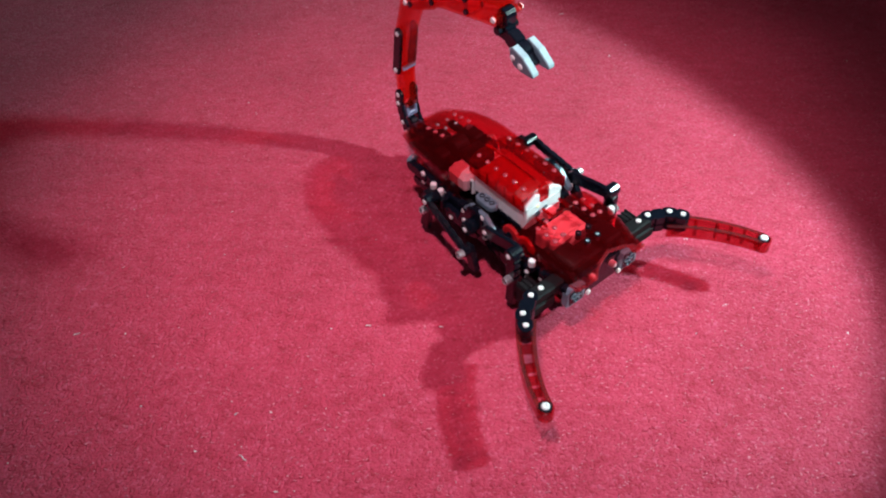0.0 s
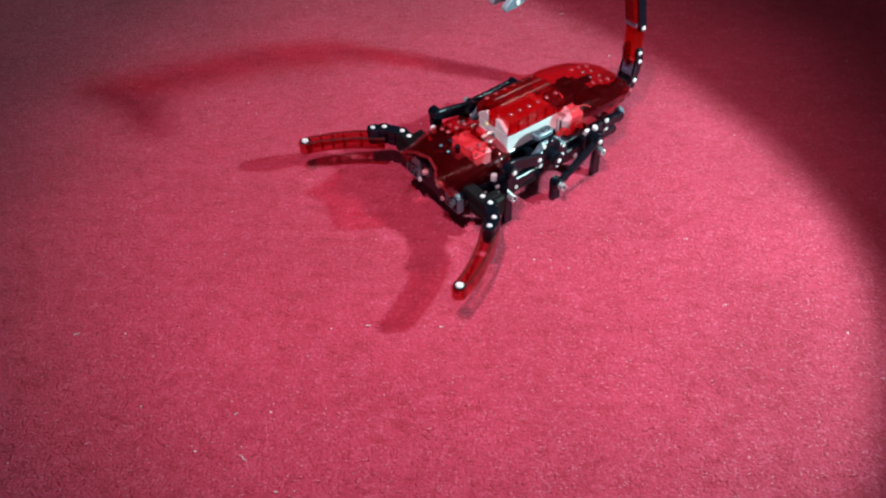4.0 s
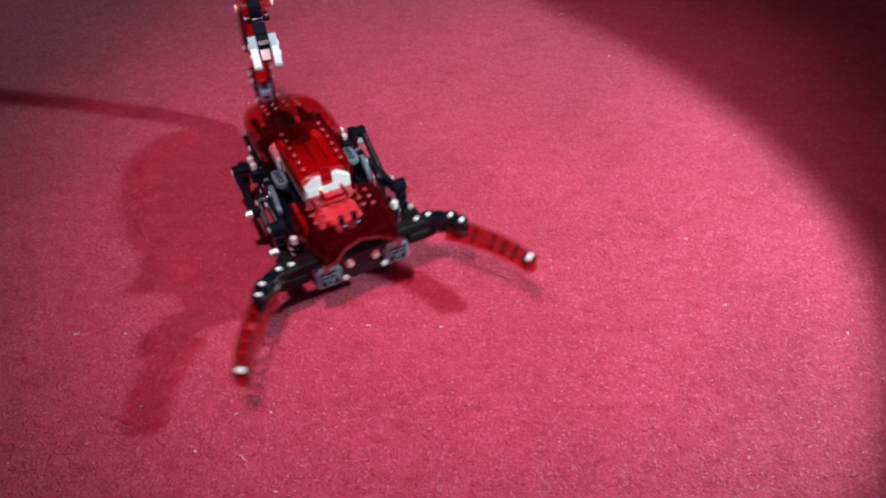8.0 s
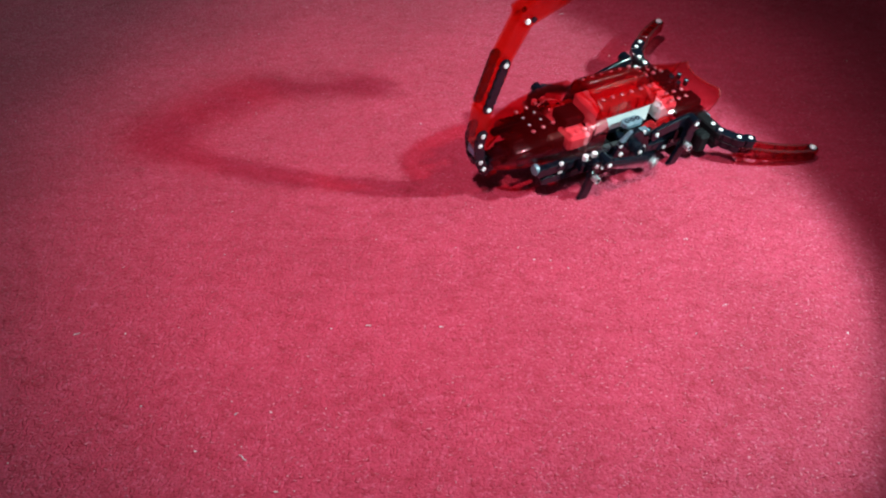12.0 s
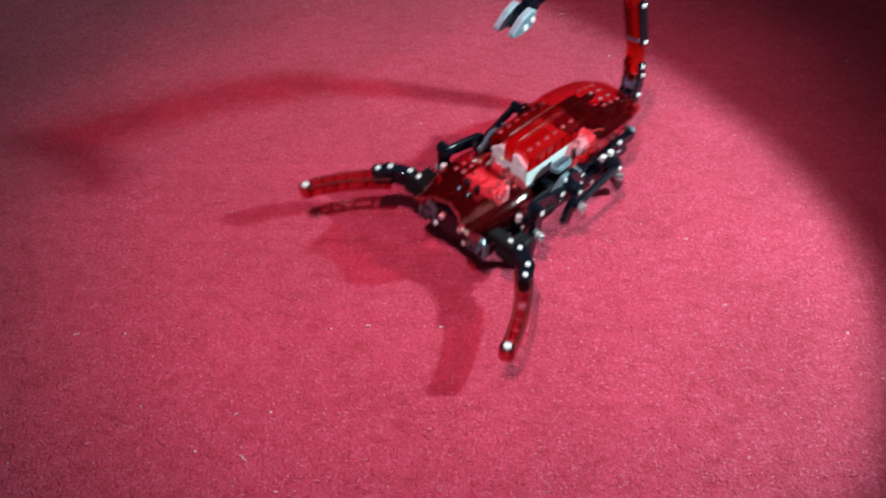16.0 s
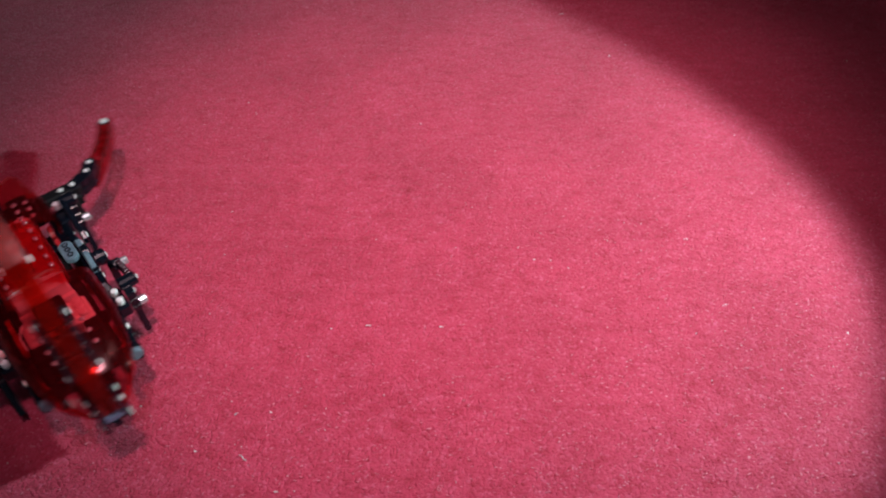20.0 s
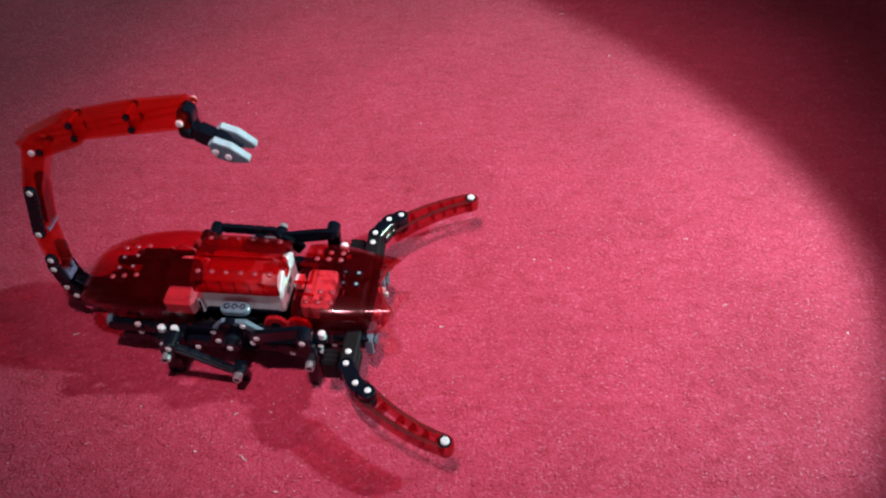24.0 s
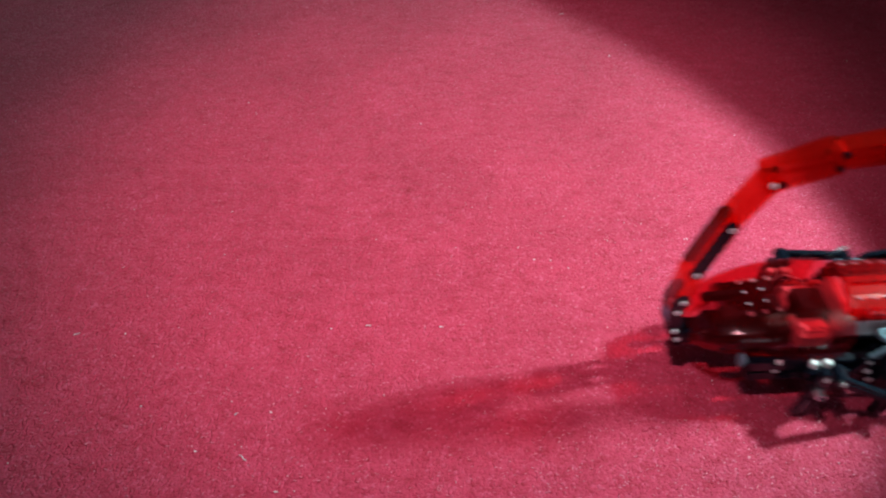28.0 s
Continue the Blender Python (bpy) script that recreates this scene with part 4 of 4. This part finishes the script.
# ---- what moves: seconds, metres, degrees ----
ROBOT = (
    (0, 0.0605, 0.6084, 0.0083, 2.3, -0.9, -52.3), (0.8, 0.0605, 0.6084, 0.0083, 2.3, -0.9, -52.3),
    (1, 0.0601, 0.6088, 0.0109, 2, 2, -55.2), (1.5, 0.053, 0.6361, 0.0173, -0.6, 1.3, -74),
    (2, 0.0708, 0.6665, 0.0075, 0.5, 1.2, -98.6), (2.5, 0.0881, 0.7078, 0.0019, 0.6, 0.5, -119.9),
    (3.5, 0.108, 0.728, 0, 0.5, -0.5, -137), (4.5, 0.0979, 0.7073, -0.0033, 1.2, -2.1, -151.7),
    (5, 0.0419, 0.6836, 0.0073, -0.6, -6.8, -161.3), (5.5, 0.0043, 0.6673, 0.0059, -0.4, 2.6, -165.6),
    (6, -0.0656, 0.6607, -0.0003, -1.4, -2.9, -164.8), (6.5, -0.0925, 0.6569, -0.0004, -0.6, 4.8, -144.3),
    (7, -0.1089, 0.6582, 0.0001, 5.2, 0.6, -113.3), (7.5, -0.111, 0.6495, 0.0013, 1.4, 2.6, -89.8),
    (8, -0.1376, 0.6419, 0.005, 0.9, -2.3, -64.2), (8.5, -0.1288, 0.6385, -0.0054, 0.5, -4.9, -31.7),
    (9, -0.121, 0.6332, 0.0048, 2.2, -3.2, 3.1), (9.5, -0.0981, 0.6215, 0.0033, 1.6, -2, 5.1),
    (10, -0.0446, 0.6392, 0.0071, -3.8, 3, 12.1), (10.5, 0.0181, 0.6547, 0.0052, -1.2, 2.1, 14),
    (11, 0.0814, 0.6759, -0.0041, 0.2, -0.2, 19.1), (11.5, 0.1231, 0.7008, 0.0015, -2.1, 2.2, 27.1),
    (12, 0.164, 0.7299, -0.0048, 3.9, 3.5, 27.6), (12.5, 0.16, 0.7184, 0.0011, -0.8, 3.6, 14),
    (13.5, 0.172, 0.735, 0.002, 0, 1.5, -45), (14.5, 0.1803, 0.7446, 0, 0.2, 0.8, -96.8),
    (15, 0.1914, 0.7487, -0.0036, -2.4, 0, -122.3), (15.5, 0.1744, 0.727, -0.0034, 1.5, -2.5, -141.9),
    (16, 0.113, 0.6672, 0.0051, -1.4, 0.2, -136.1), (16.5, 0.0777, 0.6319, 0.0022, 0, -3.4, -129),
    (17, 0.0057, 0.5644, 0.0086, 0.5, 3.6, -140.5), (17.5, -0.0813, 0.5013, 0.0095, -3.2, -0.5, -151.2),
    (18, -0.1685, 0.4774, 0.0028, 0.2, 0.4, -164), (18.5, -0.2693, 0.4906, 0.0033, -2, 1, -183.2),
    (19, -0.3356, 0.4586, 0.0034, 0.5, 1.3, -184.8), (19.5, -0.35, 0.458, 0.004, -1, 0, -206),
    (20, -0.3565, 0.4666, 0.0043, -2.3, -1.8, -231.9), (20.4, -0.3704, 0.4783, 0.0026, -2.3, -2.5, -256.9),
    (20.5, -0.3584, 0.4794, 0.0038, -0.2, -0.5, -260.8), (21.5, -0.35, 0.492, 0.003, 0, -1, -318),
    (22.5, -0.3177, 0.5038, 0.0034, -1.1, -1.8, -369.5), (23, -0.2574, 0.5107, -0.0078, 3.2, -4.1, -377),
    (23.5, -0.2025, 0.4834, 0.0024, -2.5, 0.2, -370), (24, -0.2023, 0.489, -0.0058, 1.4, -1.4, -366.9),
    (24.5, -0.1634, 0.4772, 0.0001, 1.5, -0.9, -369.5), (25, -0.105, 0.4703, 0.0108, -3, 0.6, -368.6),
    (25.5, -0.0453, 0.4573, 0.0113, 1.7, 1.6, -367.4), (26, 0.0136, 0.445, 0.0086, -0.4, 1.5, -366.3),
    (26.5, 0.0955, 0.44, 0.006, -2.1, -0.2, -365.5), (27, 0.1763, 0.4318, 0.0002, 2.4, 0.3, -366),
    (27.5, 0.2487, 0.4505, 0.007, -1.1, 2.8, -349.6), (28, 0.344, 0.4367, 0.0004, -0.5, 1.9, -357.3),
)
TAIL = (
    (0, 0.2, 1.7, -2.3, -0.4), (0.8, 0.2, 1.7, -2.3, -0.4), (1, 0.5, 1.6, -1.7, 0.9), (1.5, -0.8, 1.3, 0, 0), (2, 0, 0, 4.6, 3.1),
    (2.5, 0, 0, 0, 0), (4.5, 0.7, -0.4, 0, 0), (5, -0.1, 0.1, -5.4, 12.1), (5.5, 1.3, 0, 2.4, 7), (6, -0.5, 0.6, -0.5, 2),
    (6.5, 1.8, -1.1, 2.8, -1.2), (7, 0.1, -2.3, -9, -0.4), (7.5, 0, 0, 0, 0), (8, 0, 0, 0.8, -9.5), (8.5, -0.2, 0.1, 4, -3.6),
    (9, -1.9, 0, -5.5, -5.7), (9.5, -0.2, 0.9, -1.4, -2.3), (10, 1.5, 3.9, 2.2, -0.5), (10.5, 0.3, -1.2, 0, 0), (11, -2.6, 3.9, 0.4, -4.4),
    (11.5, -1.9, -3.1, 0, 0), (12, -0.3, 0.5, 0, 0), (12.5, 1.2, -0.5, 0, 0), (14.5, 0, 0, 0, 0), (15, 0, 0, 0, 0),
    (15.5, 1.1, -0.2, 0, 0), (16, 2.6, 2.7, -4.2, -1.3), (16.5, -0.6, -1.5, -2.6, 3), (17, 0.4, 3.4, -3.5, -0.8), (17.5, -4.6, -1.5, -1.3, 1.2),
    (18, -1.8, 4.3, 6.2, -7.3), (18.5, 0.7, -1.5, 0, 0), (19, 0.9, 0.4, 0, 0), (20, 0, 0, 0, 0), (20.4, 0, 0, 0, 0),
    (20.5, 0, 0, 0, 0), (22.5, 0, 0, 8, 5), (23, 2.9, -0.8, -7.3, -1.5), (23.5, -0.3, -2.1, -6.4, 0.6), (24, 0.8, -1.2, -1.9, -1.3),
    (24.5, -2, 2.1, 0.5, -3.9), (25, -0.1, -1.4, -1.3, 0.5), (25.5, 1.4, 0, 4.9, 2.3), (26, -0.4, 2.6, 0.4, -3.1), (26.5, -2.1, -2.5, -1.8, -1.3),
    (27, -1.1, 0.9, -0.1, -6.8), (27.5, 1.3, -0.8, 7.4, -7), (28, 1.9, -0.4, 0, 0),
)
CLAWS = (
    (0, 1, -0.6), (0.8, 1, -0.6), (1, -1.4, -1.1), (1.5, -0.1, 1.3), (2, -2.1, 0.6),
    (2.5, -2.1, 2.1), (4.5, -0.3, 1), (5, -1.2, 0.7), (5.5, -1, 0), (6, -2.3, 0.3),
    (6.5, -2.9, -2.5), (7, 1.4, -3.1), (7.5, 1.3, -2), (8, -2, -0.2), (8.5, -5.2, 2.5),
    (9, -0.1, 1.5), (9.5, 2.5, -1.1), (10, 0.6, 3.3), (10.5, 0.8, 1.5), (11, 1.4, 1.8),
    (11.5, -2.2, -2.5), (12, 1.4, 2.1), (12.5, -4.1, 1), (14.5, -2.3, -2.5), (15, 0.6, -2),
    (15.5, -0.3, 1.1), (16, 0.4, -2.3), (16.5, 2.5, 1.7), (17, -0.5, -2.5), (17.5, 0, -5),
    (18, 0.4, -1.9), (18.5, 0, 0), (19, 0, 0), (20, 0, -2.5), (20.4, 0, 1),
    (20.5, 0, -0.6), (22.5, -2.2, -3), (23, 0.9, 1.9), (23.5, 3.3, -2.6), (24, 0.4, 1.8),
    (24.5, 2, 1.8), (25, 0.5, 3.4), (25.5, 1.8, -0.2), (26, 0.3, 2.4), (26.5, 1.9, -0.7),
    (27, 1.8, -1.4), (27.5, 0, 0), (28, 0, 0),
)


def motions():
    walk(ROBOT_OB, [(t, pose(*r)) for t, *r in ROBOT])
    tail, (x, y, z), upper, (ux, _, uz) = TAIL_OB
    sway = {t: mm(x, y, z) @ pose(0, 0, 0, side, 0, 0) @ pose(0, 0, 0, 0, nod, 0) for t, nod, side, dip, turn in TAIL}
    walk(tail, list(sway.items()))
    # the upper half follows the lower one and dips at the elbow
    walk(upper, [(t, sway[t] @ mm(ux - x, 0, uz - z) @ pose(0, 0, 0, 0, 0, turn) @ pose(0, 0, 0, 0, dip, 0)) for t, nod, side, dip, turn in TAIL])
    for i, (arm, (x, y, z)) in enumerate(ARM_OBS):
        walk(arm, [(r[0], mm(x, y, z, 0, 0, r[1 + i])) for r in CLAWS])
    steps = [0.0, 0.8] + [0.9 + 0.1 * k for k in range(272)]
    for leg, (hx, hz), swing, phase, rest, s in LEG_OBS:
        rows = []
        for t in steps:
            go = min(1.0, max(0.0, (t - 0.8) / 0.3))
            if swing < 0:
                go = 1.0
            a = go * swing * math.sin(2 * math.pi * 1.9762 * max(0.0, t - 0.8) + phase + (math.pi if s > 0 else 0))
            rows.append((t, mm(hx, 0, hz, 0, rest + a, 0)))
        walk(leg, rows)


motions()
